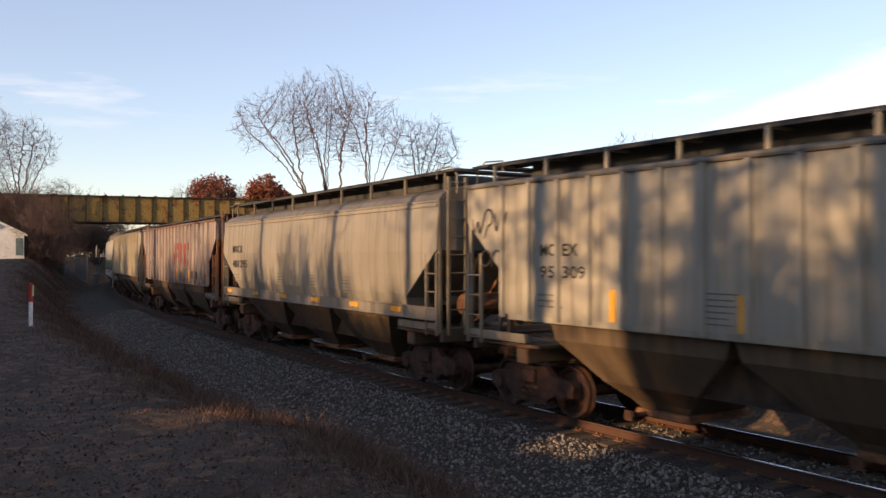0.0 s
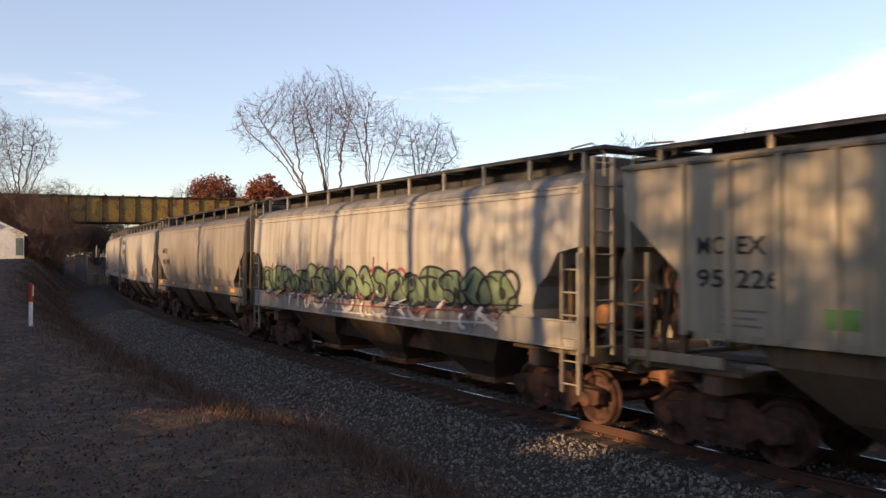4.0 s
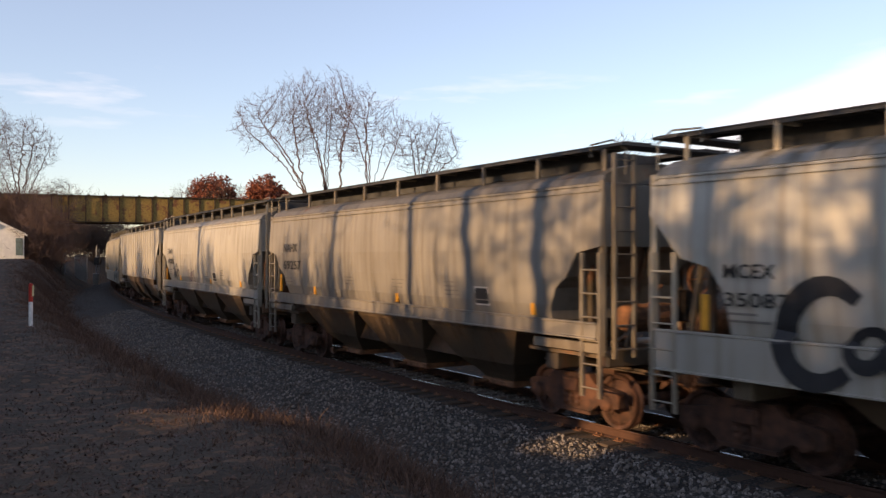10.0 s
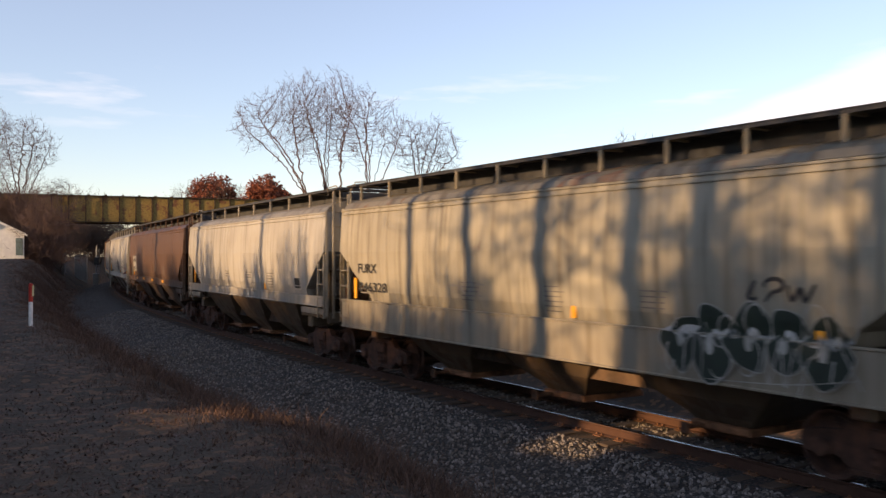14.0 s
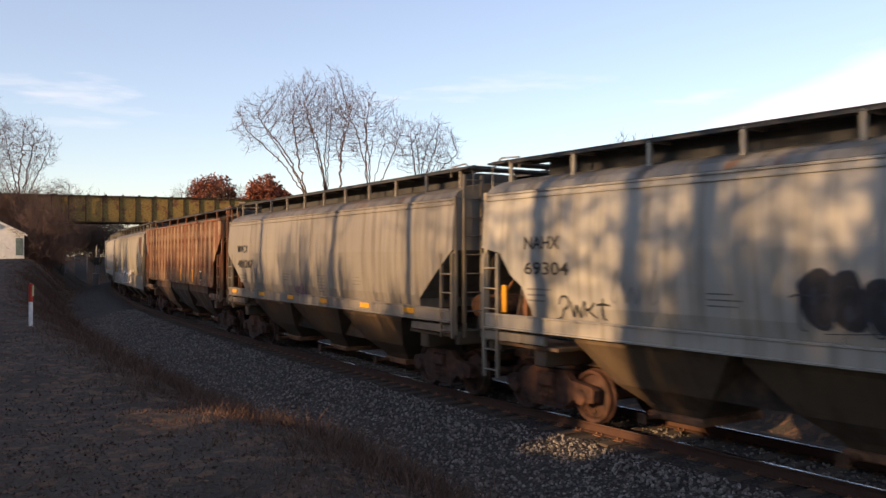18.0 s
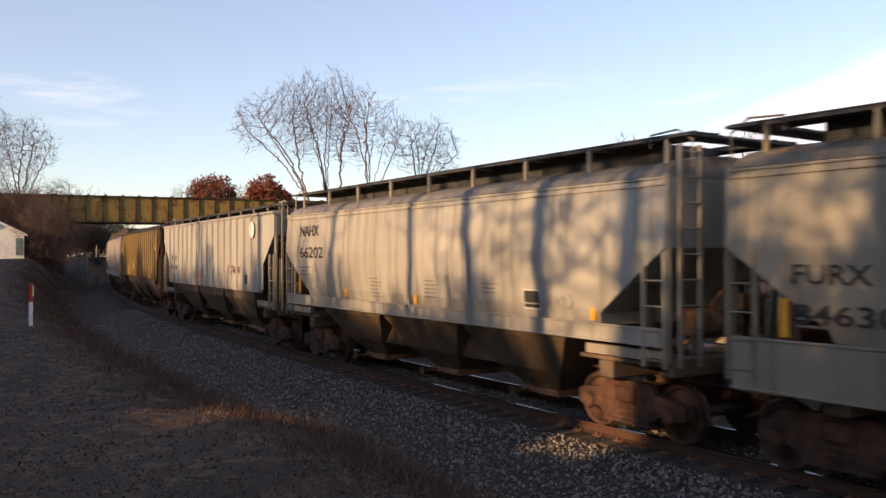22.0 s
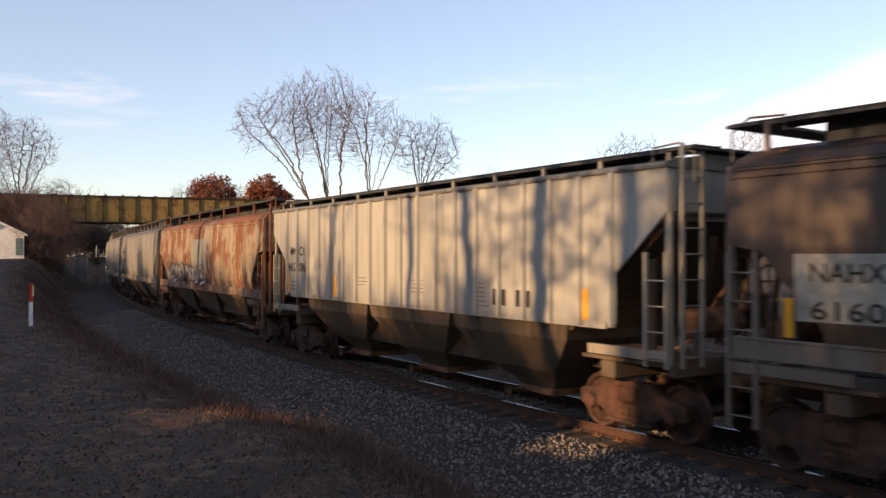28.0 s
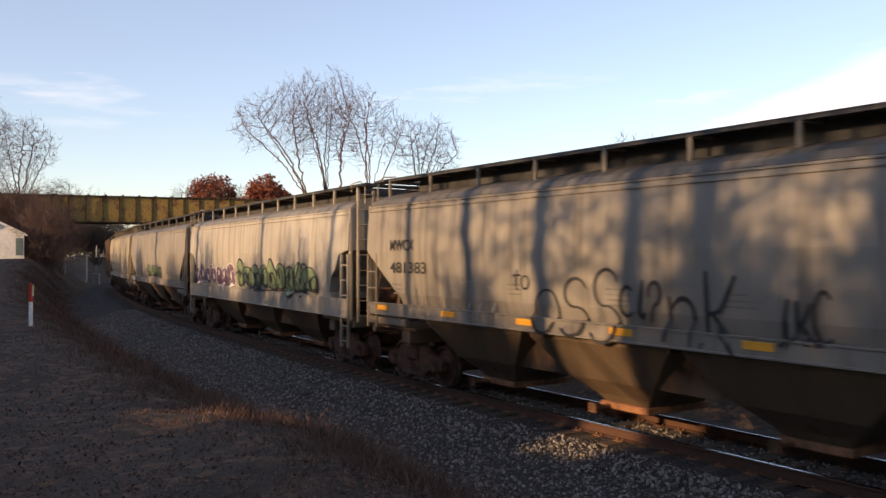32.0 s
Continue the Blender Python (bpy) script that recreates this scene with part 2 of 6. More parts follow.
def mat_ballast(name="crushed_stone_ballast", dust=0.0):
    n = Nodes(name)
    v = n.voronoi(17.0)
    d = n.voronoi(17.0, None, "Distance")
    sp = n.nt.nodes.new("ShaderNodeSeparateColor")
    n.put(sp.inputs[0], v)
    col = n.mix(sp.outputs[0], (0.044, 0.040, 0.038), (0.145, 0.128, 0.114))
    col = n.mix(n.ramp(n.noise(0.8, 4.0), 0.42, 0.7), col, (0.078, 0.056, 0.042))
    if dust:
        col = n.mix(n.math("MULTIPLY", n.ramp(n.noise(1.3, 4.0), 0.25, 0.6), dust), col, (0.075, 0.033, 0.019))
    col = n.mix(n.ramp(d, 0.25, 0.5), col, (0.03, 0.028, 0.026))
    return n.done(col, 0.9, 0.0, d, 0.9, -0.05, 0.3)


def mat_stones():
    n = Nodes("loose_ballast_stone")
    r = n.random(island=True)
    col = n.mix(r, (0.050, 0.045, 0.042), (0.25, 0.22, 0.195))
    col = n.mix(n.ramp(n.noise(9.0, 4.0), 0.45, 0.75), col, (0.11, 0.085, 0.062))
    return n.done(col, 0.88, 0.0, n.noise(40.0, 3.0), 0.4, 0.01, 0.35)


def mat_tie():
    n = Nodes("weathered_oak_tie")
    g = n.noise(1.0, 5.0, n.coord((3.0, 0.5, 24.0)))
    col = n.mix(g, (0.030, 0.024, 0.019), (0.105, 0.082, 0.062))
    col = n.mix(n.math("MULTIPLY", n.random(), 0.5), col, (0.10, 0.055, 0.035))
    return n.done(col, 0.92, 0.0, g, 0.6, 0.02, 0.2)


def mat_rail():
    """Brown rusted web and foot, polished running surface."""
    n = Nodes("rail_steel")
    nz = n.nt.nodes.new("ShaderNodeNewGeometry")
    sep = n.nt.nodes.new("ShaderNodeSeparateXYZ")
    n.put(sep.inputs[0], nz.outputs["Position"])
    head = n.ramp(sep.outputs[2], -0.006, -0.002)
    rust = n.mix(n.noise(7.0, 5.0), (0.034, 0.015, 0.009), (0.078, 0.033, 0.018))
    col = n.mix(head, rust, (0.26, 0.26, 0.27))
    return n.done(col, n.mix(head, (0.85,) * 3, (0.20,) * 3), head, n.noise(30.0, 4.0), 0.15, 0.01)


def axis_points(lo, hi, fine, step, grow):
    """Coordinates that are dense near 0 and spread out away from it."""
    out = [0.0]
    d = step
    while out[-1] < hi:
        if out[-1] > fine:
            d *= grow
        out.append(out[-1] + d)
    neg = [0.0]
    d = step
    while neg[-1] < -lo:
        if neg[-1] > fine:
            d *= grow
        neg.append(neg[-1] + d)
    return np.array([-v for v in neg[:0:-1]] + out)


def build_ground():
    xs = axis_points(-1900, 1900, 26, 0.30, 1.045)
    ys = axis_points(-1900, 1900, 34, 0.30, 1.04)
    gx, gy = np.meshgrid(xs, ys)
    gz = ground_z(gx, gy)
    nx, ny = len(xs), len(ys)
    verts = np.stack([gx.ravel(), gy.ravel(), gz.ravel()], 1)
    i = np.arange((ny - 1) * (nx - 1))
    r, c = i // (nx - 1), i % (nx - 1)
    q = r * nx + c
    faces = np.stack([q, q + 1, q + nx + 1, q + nx], 1)
    me = from_lists("ground", verts.tolist(), faces.tolist())
    me.polygons.foreach_set("use_smooth", [True] * len(me.polygons))
    me.materials.append(mat_ground())
    tagged(new("ground", me), "bare earth bank with dead grass and fallen leaves", "ground", kind="structure")


S_LO, S_HI = -640.0, 560.0


def s_steps(lo, hi, near=(-70, 30), fine=0.5, coarse=6.0):
    s, out = lo, []
    while s < hi:
        out.append(s)
        s += fine if near[0] <= s <= near[1] else coarse
    return out + [hi]


def sweep(name, prof, steps, jitter=0.0, closed=False):
    """A profile of (offset to the camera's side, z), drawn along the track."""
    rnd = random.Random(3)
    verts, faces = [], []
    n = len(prof)
    for s in steps:
        for o, z in prof:
            x, y, a = on_track(s, o)
            verts.append((x + rnd.uniform(-jitter, jitter), y + rnd.uniform(-jitter, jitter), z + rnd.uniform(-jitter, jitter)))
    for i in range(len(steps) - 1):
        for j in range(n if closed else n - 1):
            k = (j + 1) % n
            faces.append((i * n + j, i * n + k, (i + 1) * n + k, (i + 1) * n + j))
    if closed:
        faces.append(tuple(range(n))[::-1])
        faces.append(tuple((len(steps) - 1) * n + j for j in range(n)))
    return from_lists(name, verts, faces)


def build_track():
    prof = [(5.0, -0.98), (4.4, -0.70), (3.9, -0.66), (3.3, -0.60), (2.9, -0.48), (2.5, -0.36), (2.1, -0.26), (1.75, -0.215), (1.3, -0.20), (0.7, -0.205),
            (0.0, -0.20), (-0.7, -0.205), (-1.3, -0.20), (-1.75, -0.22), (-2.3, -0.34), (-3.0, -0.60), (-3.9, -0.68), (-5.0, -0.98)]
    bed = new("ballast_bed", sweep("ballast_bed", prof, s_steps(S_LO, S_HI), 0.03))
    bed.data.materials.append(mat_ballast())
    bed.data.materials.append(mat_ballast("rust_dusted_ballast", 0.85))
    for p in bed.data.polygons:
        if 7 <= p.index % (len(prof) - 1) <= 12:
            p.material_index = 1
    tagged(bed, "grey crushed stone ballast under the railway track", "ballast", kind="structure")
    track = thing("railway_track", label="single railway track with rusty rails on dark wooden ties", category="railway track", kind="structure")
    steel = mat_rail()
    for c in (0.7525, -0.7525):
        rp = [(c - 0.036, -0.004), (c - 0.030, 0.0), (c + 0.030, 0.0), (c + 0.036, -0.004), (c + 0.036, -0.035), (c + 0.009, -0.048), (c + 0.009, -0.150), (c + 0.070, -0.170),
              (c + 0.070, -0.180), (c - 0.070, -0.180), (c - 0.070, -0.170), (c - 0.009, -0.150), (c - 0.009, -0.048), (c - 0.036, -0.035)]
        part("rail", sweep("rail", rp, s_steps(S_LO, S_HI, fine=1.0), closed=True), steel, track, "rusty steel rail with a polished head")
    # ties: the ones alongside as parts, the far ones joined
    wood = mat_tie()
    tie_me = []
    rnd = random.Random(8)
    for k in range(4):
        bm = bmesh.new()
        w, l = 0.115 + rnd.uniform(-0.008, 0.008), 1.29 + rnd.uniform(-0.05, 0.05)
        box(bm, -w, w, -l, l, -0.30, -0.176 + rnd.uniform(-0.004, 0.003), 0.012)
        tie_me.append(finish(bm, "tie"))
    plate = bmesh.new()
    for c in (0.7525, -0.7525):
        box(plate, -0.10, 0.10, c - 0.17, c + 0.17, -0.19, -0.165)
        for u in (-0.06, 0.06):
            for v in (-0.09, 0.09):
                box(plate, u - 0.012, u + 0.012, c + v - 0.012, c + v + 0.012, -0.17, -0.135)
    plate_me = finish(plate, "tie_plate")
    rest_v, rest_f = [], []
    s = -150.0
    while s < 120:
        x, y, a = on_track(s)
        m = Matrix.Translation((x, y, rnd.uniform(-0.008, 0.004))) @ Matrix.Rotation(a + rnd.uniform(-0.02, 0.02), 4, "Z")
        me = rnd.choice(tie_me)
        if -62 < s < 16:
            tie = part("tie", me, wood, track, m=m)
            part("tie_plate", plate_me, MATS.get("rusty_steel") or rust_steel(), tie)
        else:
            b = len(rest_v)
            rest_v += [tuple(m @ v.co) for v in me.vertices]
            rest_f += [tuple(b + i for i in p.vertices) for p in me.polygons]
        s += 0.515 + rnd.uniform(-0.02, 0.02)
    far = part("far_ties", from_lists("far_ties", rest_v, rest_f), wood, track)
    far["kind"] = "stuff"


def scatter_stones():
    """Loose stones over the ballast that the camera looks down on."""
    rnd = random.Random(21)
    shapes = []
    for k in range(6):
        bm = bmesh.new()
        bmesh.ops.create_icosphere(bm, subdivisions=1, radius=1.0)
        for v in bm.verts:
            v.co *= rnd.uniform(0.65, 1.15)
            v.co.z *= 0.75
        shapes.append(([v.co.copy() for v in bm.verts], [[v.index for v in f.verts] for f in bm.faces]))
        bm.free()
    edge = [(4.4, -0.70), (3.9, -0.66), (3.3, -0.60), (2.9, -0.48), (2.5, -0.36), (2.1, -0.26), (1.75, -0.215), (1.3, -0.20), (-1.6, -0.20)][::-1]
    os_, zs = [e[0] for e in edge], [e[1] for e in edge]
    verts, faces = [], []
    for k in range(26000):
        s = 13.0 - 48.0 * rnd.random() ** 1.5
        o = rnd.uniform(1.35, 4.7) if rnd.random() < 0.85 else rnd.uniform(-0.6, 0.6)
        x, y, a = on_track(s, o)
        z = float(np.interp(o, os_, zs))
        if o > 4.2:
            z = max(z, float(ground_z(x, y)))
        r = rnd.uniform(0.018, 0.042)
        co, fa = rnd.choice(shapes)
        m = Euler((rnd.uniform(0, 6), rnd.uniform(0, 6), rnd.uniform(0, 6))).to_matrix()
        b = len(verts)
        verts += [tuple(m @ c * r + Vector((x, y, z + r * 0.2))) for c in co]
        faces += [tuple(b + i for i in f) for f in fa]
    me = from_lists("ballast_stones", verts, faces)
    me.materials.append(mat_stones())
    tagged(new("ballast_stones", me), "loose grey and tan ballast stones beside the rail", "stones", kind="stuff")


def scatter_weeds():
    """Dead weeds along the foot of the bank, short dead grass on top of it and fallen leaves."""
    rnd = random.Random(33)
    vs, fs = [], []

    def blade(x, y, z, hgt, w, lean):
        a = rnd.uniform(0, math.tau)
        ux, uy = math.cos(a) * w, math.sin(a) * w
        la = rnd.uniform(0, math.tau)
        lx, ly = math.cos(la) * lean * hgt, math.sin(la) * lean * hgt
        b = len(vs)
        vs.extend([(x - ux, y - uy, z), (x + ux, y + uy, z), (x + lx * 0.4 + ux * 0.6, y + ly * 0.4 + uy * 0.6, z + hgt * 0.6), (x + lx * 0.4 - ux * 0.6, y + ly * 0.4 - uy * 0.6, z + hgt * 0.6), (x + lx, y + ly, z + hgt)])
        fs.extend([(b, b + 1, b + 2, b + 3), (b + 3, b + 2, b + 4)])

    tufts = []
    for k in range(10500):
        s = 14.0 - 90.0 * rnd.random() ** 1.7
        o = rnd.gauss(6.3, 1.0)
        tufts.append((s, o, rnd.uniform(0.10, 0.42) * (1.25 if rnd.random() < 0.2 else 0.85) * min(1.0, max(0.35, 1.0 - 0.28 * (o - 6.2))), 12, 0.75))
    xy = [on_track(s, o)[:2] for s, o, *_ in tufts]
    for k in range(6500):
        y = 4.5 + 24.0 * rnd.random() ** 1.5
        x = y * rnd.uniform(-0.58, 0.12)
        if float(track_off(np.array(x), np.array(y))[0]) > 6.8:
            xy.append((x, y))
            tufts.append((0, 0, rnd.uniform(0.02, 0.055), 8, 1.0))
    zs = ground_z([p[0] for p in xy], [p[1] for p in xy])
    for (x, y), z, (s, o, hgt, n, lean) in zip(xy, zs, tufts):
        if x * x + y * y < 2.0:
            continue
        for i in range(n):
            r = 0.05 + hgt * 0.35
            blade(x + rnd.gauss(0, r), y + rnd.gauss(0, r), z - 0.02, hgt * rnd.uniform(0.5, 1.2), 0.003 + hgt * 0.007, lean)
    me = from_lists("dry_weeds", vs, fs)
    me.materials.append(mat_leaf("dry_weed_stalk", (0.040, 0.023, 0.017), (0.14, 0.080, 0.054)))
    tagged(new("dry_weeds", me), "dry brown weeds and dead grass along the bank", "weeds", kind="stuff")
    vs, fs = [], []
    pts = []
    for k in range(26000):
        y = 4.5 + 24.0 * rnd.random() ** 1.5
        pts.append((y * rnd.uniform(-0.58, 0.12), y))
    off = track_off(np.array([p[0] for p in pts]), np.array([p[1] for p in pts]))[0]
    pts = [p for p, o in zip(pts, off) if o > 6.6 + rnd.gauss(0, 0.7)]
    zs = ground_z([p[0] for p in pts], [p[1] for p in pts])
    for (x, y), z in zip(pts, zs):
        q = Euler((rnd.gauss(0, 0.45), rnd.gauss(0, 0.45), rnd.uniform(0, 6.3))).to_matrix()
        r = rnd.uniform(0.010, 0.028)
        b = len(vs)
        for u, v, w in ((-1, 0, 0.25), (0, -0.6, 0), (1, 0, 0.3), (0, 0.6, 0.05)):
            vs.append(tuple(q @ (Vector((u, v, w)) * r) + Vector((x, y, z + 0.02))))
        fs.append((b, b + 1, b + 2, b + 3))
    me = from_lists("fallen_leaves", vs, fs)
    me.materials.append(mat_leaf("fallen_leaf", (0.036, 0.024, 0.020), (0.13, 0.078, 0.060)))
    tagged(new("fallen_leaves", me), "brown fallen leaves strewn over the bank", "leaves", kind="stuff")


# ---- trees ----
def grow(seed, height, spread=0.5, trunk_r=0.22, stems=1, levels=5, lean=(0, 0), lift=0.35, first=0.25, twig=0.010, kids=(3, 5), tips=None, thin=(0.45, 0.68), fan=0.0):
    """A bare tree: lists of verts and faces for its stems and for its boughs and twigs."""
    rnd = random.Random(seed)
    wood, crown = ([], []), ([], [])

    def tube(store, pts, radii, n):
        vs, fs = store
        base = len(vs)
        for i, p in enumerate(pts):
            d = (pts[min(i + 1, len(pts) - 1)] - pts[max(i - 1, 0)]).normalized()
            u = d.cross(Vector((0.3, 0.1, 1)) if abs(d.z) < 0.9 else Vector((1, 0.2, 0))).normalized()
            v = d.cross(u)
            for k in range(n):
                a = k * math.tau / n
                vs.append(tuple(p + (u * math.cos(a) + v * math.sin(a)) * radii[i]))
        for i in range(len(pts) - 1):
            for k in range(n):
                j = (k + 1) % n
                fs.append((base + i * n + k, base + i * n + j, base + (i + 1) * n + j, base + (i + 1) * n + k))

    def branch(p, d, length, r, level):
        seg = 6 if level == 0 else (5 if level < 3 else (3 if level < 4 else 2))
        pts, radii, q, dd = [p], [r], p.copy(), d.copy()
        end = max(twig * 0.6, r * (0.42 if level == 0 else 0.3))
        for i in range(seg):
            wob = 0.10 if level == 0 else 0.17
            dd = (dd + Vector((rnd.gauss(0, wob), rnd.gauss(0, wob), rnd.gauss(0, wob * 0.6) + (lift * 0.22 if level else 0.05)))).normalized()
            q = q + dd * (length / seg)
            pts.append(q.copy())
            radii.append(r + (end - r) * (i + 1) / seg)
        tube(wood if level == 0 else crown, pts, radii, (8, 6, 5, 4, 3, 3)[min(level, 5)])
        if tips is not None and level >= levels - 2:
            tips.append(pts[-1])
            tips.append(pts[len(pts) // 2])
        if level + 1 >= levels:
            return
        n = rnd.randint(*kids) + (4 if level == 0 else 0)
        for k in range(n):
            f = first + (1 - first) * (k + rnd.random()) / n if level == 0 else 0.2 + 0.8 * (k + rnd.random()) / n
            i = min(int(f * seg), seg - 1)
            w = f * seg - i
            at = pts[i].lerp(pts[i + 1], min(w, 1.0))
            rr = radii[i] + (radii[i + 1] - radii[i]) * w
            ax = (pts[i + 1] - pts[i]).normalized()
            side = ax.cross(Vector((rnd.gauss(0, 1), rnd.gauss(0, 1), rnd.gauss(0, 1)))).normalized()
            ang = rnd.uniform(0.4, 0.95) * (0.6 + spread)
            nd = (ax * math.cos(ang) + side * math.sin(ang)).normalized()
            branch(at, nd, length * rnd.uniform(0.42, 0.68) * (1.0 - 0.35 * f if level == 0 else 1.0), max(rr * rnd.uniform(*thin), twig), level + 1)
        branch(pts[-1], dd, length * 0.5, max(end, twig), level + 1)

    for k in range(stems):
        a = k * 2.4 + seed
        out = fan * (0.35 + 0.65 * rnd.random()) if fan else 0.0 if stems == 1 else 0.22 + 0.1 * rnd.random()
        d = Vector((math.cos(a) * out + lean[0], math.sin(a) * out + lean[1], 1)).normalized()
        branch(Vector((math.cos(a) * 0.15 * (stems > 1), math.sin(a) * 0.15 * (stems > 1), -0.2)), d, height * 0.62, trunk_r * (1 if stems == 1 else 0.72), 0)
    return wood, crown


def bark(name, a, b):
    if name not in MATS:
        n = Nodes(name)
        g = n.noise(1.0, 5.0, n.coord((9, 9, 1.6)))
        MATS[name] = n.done(n.mix(g, a, b), 0.92, 0.0, g, 0.7, 0.04, 0.2)
    return MATS[name]


def colonize(seed, limbs, blobs, count, step=0.30, twig=0.012, reach=2.6, kill=0.36, lift=0.12, power=2.25, spur=0.3):
    """A tree grown from limbs (lines of points, the first from the ground up) towards points strewn through the
    crown's ellipsoids. Returns (verts, faces) of its stems, the same of its boughs and twigs, and the strewn points."""
    rng = np.random.default_rng(seed)
    pos, par = [], []
    for line in limbs:
        line = [np.array(p, float) for p in line]
        prev = -1
        if pos:
            d = np.linalg.norm(np.array(pos) - line[0], axis=1)
            prev = int(d.argmin()) if d.min() < 0.6 else -1
        for a, b in zip(line, line[1:]):
            m = max(1, int(np.linalg.norm(b - a) / step))
            for k in range(m if prev >= 0 else m + 1):
                f = (k + 1) / m if prev >= 0 else k / m
                wob = rng.normal(0, 0.05, 3) if pos else np.zeros(3)
                pos.append(a + (b - a) * f + wob)
                par.append(prev)
                prev = len(pos) - 1
    pts = []
    share = np.array([r[0] * r[1] * r[2] for _, r in blobs])
    for (c, r), w in zip(blobs, share / share.sum()):
        m = int(count * w * 1.0)
        v = rng.normal(0, 1, (m, 3))
        v /= np.linalg.norm(v, axis=1)[:, None]
        v *= (rng.random(m) ** 0.42)[:, None] * (1 + 0.12 * np.sin(v[:, :1] * 7 + seed) * np.sin(v[:, 2:] * 6))
        pts.append(np.array(c) + v * np.array(r))
    pts = np.concatenate(pts)
    strewn = pts.copy()
    P = np.array(pos)
    dist = np.linalg.norm(pts[:, None] - P[None], axis=2)
    near, nd = dist.argmin(1), dist.min(1)
    grown = {}
    for turn in range(90):
        act = nd < reach * (2.2 if turn < 12 else 1.0)
        if not act.any():
            break
        who = near[act]
        way = pts[act] - P[who]
        way /= np.linalg.norm(way, axis=1)[:, None] + 1e-9
        new_p, new_par = [], []
        for w in np.unique(who):
            if grown.get(w, 0) >= 3:
                continue
            d = way[who == w].sum(0) + np.array([0, 0, lift]) + rng.normal(0, 0.22, 3)
            d /= np.linalg.norm(d) + 1e-9
            grown[w] = grown.get(w, 0) + 1
            new_p.append(P[w] + d * step)
            new_par.append(w)
        if not new_p:
            break
        base = len(P)
        new_p = np.array(new_p)
        P = np.concatenate([P, new_p])
        par += [int(w) for w in new_par]
        dist = np.linalg.norm(pts[:, None] - new_p[None], axis=2)
        j, dj = dist.argmin(1), dist.min(1)
        closer = dj < nd
        near = np.where(closer, j + base, near)
        nd = np.minimum(nd, dj)
        keep = nd > kill
        pts, near, nd = pts[keep], near[keep], nd[keep]
        if not len(pts):
            break
    # short side twigs on the thin wood
    par = np.array(par)
    thin = rng.integers(len(P) // 4, len(P), int(len(P) * spur))
    along = P[thin] - P[par[thin]]
    along /= np.linalg.norm(along, axis=1)[:, None] + 1e-9
    away = along * 0.7 + rng.normal(0, 0.55, (len(thin), 3)) + np.array([0, 0, 0.25])
    away /= np.linalg.norm(away, axis=1)[:, None]
    tip = P[thin] + away * rng.uniform(0.5, 1.0, (len(thin), 1)) * step * 2.7
    P = np.concatenate([P, tip])
    par = np.concatenate([par, thin])
    flow = np.zeros(len(P))
    ends = np.ones(len(P), bool)
    ends[par[par >= 0]] = False
    flow[ends] = twig ** power
    for k in range(len(P) - 1, -1, -1):
        if par[k] >= 0:
            flow[par[k]] += flow[k]
    rad = flow ** (1 / power)
    e = np.nonzero(par >= 0)[0]
    stores = []
    for pick, n in ((rad[e] > twig * 4.5, 6), (rad[e] <= twig * 4.5, 3)):
        q = e[pick]
        a, b = P[par[q]], P[q]
        ra, rb = np.minimum(rad[par[q]], rad[q] * 1.3), rad[q]
        d = b - a
        d /= np.linalg.norm(d, axis=1)[:, None] + 1e-9
        ref = np.where(np.abs(d[:, 2:]) < 0.9, np.array([[0.3, 0.1, 1.0]]), np.array([[1.0, 0.2, 0.0]]))
        u = np.cross(d, ref)
        u /= np.linalg.norm(u, axis=1)[:, None]
        v = np.cross(d, u)
        rings = []
        for c, r in ((a - d * (ra * 0.4)[:, None], ra), (b, rb)):
            rings += [c + (u * math.cos(k * math.tau / n) + v * math.sin(k * math.tau / n)) * r[:, None] for k in range(n)]
        vs = np.stack(rings, 1).reshape(-1, 3)
        o = np.arange(len(q)) * 2 * n
        fs = np.concatenate([np.stack([o + k, o + (k + 1) % n, o + n + (k + 1) % n, o + n + k], 1) for k in range(n)])
        stores.append((vs.tolist(), fs.tolist()))
    return stores[0], stores[1], strewn


def crown_tree(name, x, y, seed, limbs, blobs, label, mat, count=900, leaves=None, **kw):
    """A tree whose limbs and crown are given in metres from its foot; leaves: (material, number, size)."""
    t = thing(name, x, y, float(ground_z(x, y)), 0, label, "tree")
    wood, crown, strewn = colonize(seed, limbs, blobs, count, **kw)
    part("trunk", from_lists("trunk", *wood), mat, t)
    if not leaves:
        part("crown", from_lists("crown", *crown), mat, t, "bare twiggy boughs")
        return t
    part("bough", from_lists("bough", *crown), mat, t)["kind"] = "stuff"
    leaf_mat, number, size = leaves
    rng = np.random.default_rng(seed + 5)
    c = strewn[rng.integers(0, len(strewn), number)] + rng.normal(0, 0.26, (number, 3))
    q = rng.normal(0, 1, (2, number, 3))
    u = q[0] / np.linalg.norm(q[0], axis=1)[:, None]
    v = np.cross(u, q[1])
    v /= np.linalg.norm(v, axis=1)[:, None]
    r = (size * rng.uniform(0.6, 1.3, number))[:, None]
    vs = np.stack([c - u * r, c - v * r * 0.55, c + u * r, c + v * r * 0.55], 1).reshape(-1, 3)
    o = np.arange(number) * 4
    part("crown", from_lists("crown", vs.tolist(), np.stack([o, o + 1, o + 2, o + 3], 1).tolist()), leaf_mat, t, "dry clustered leaves")
    return t


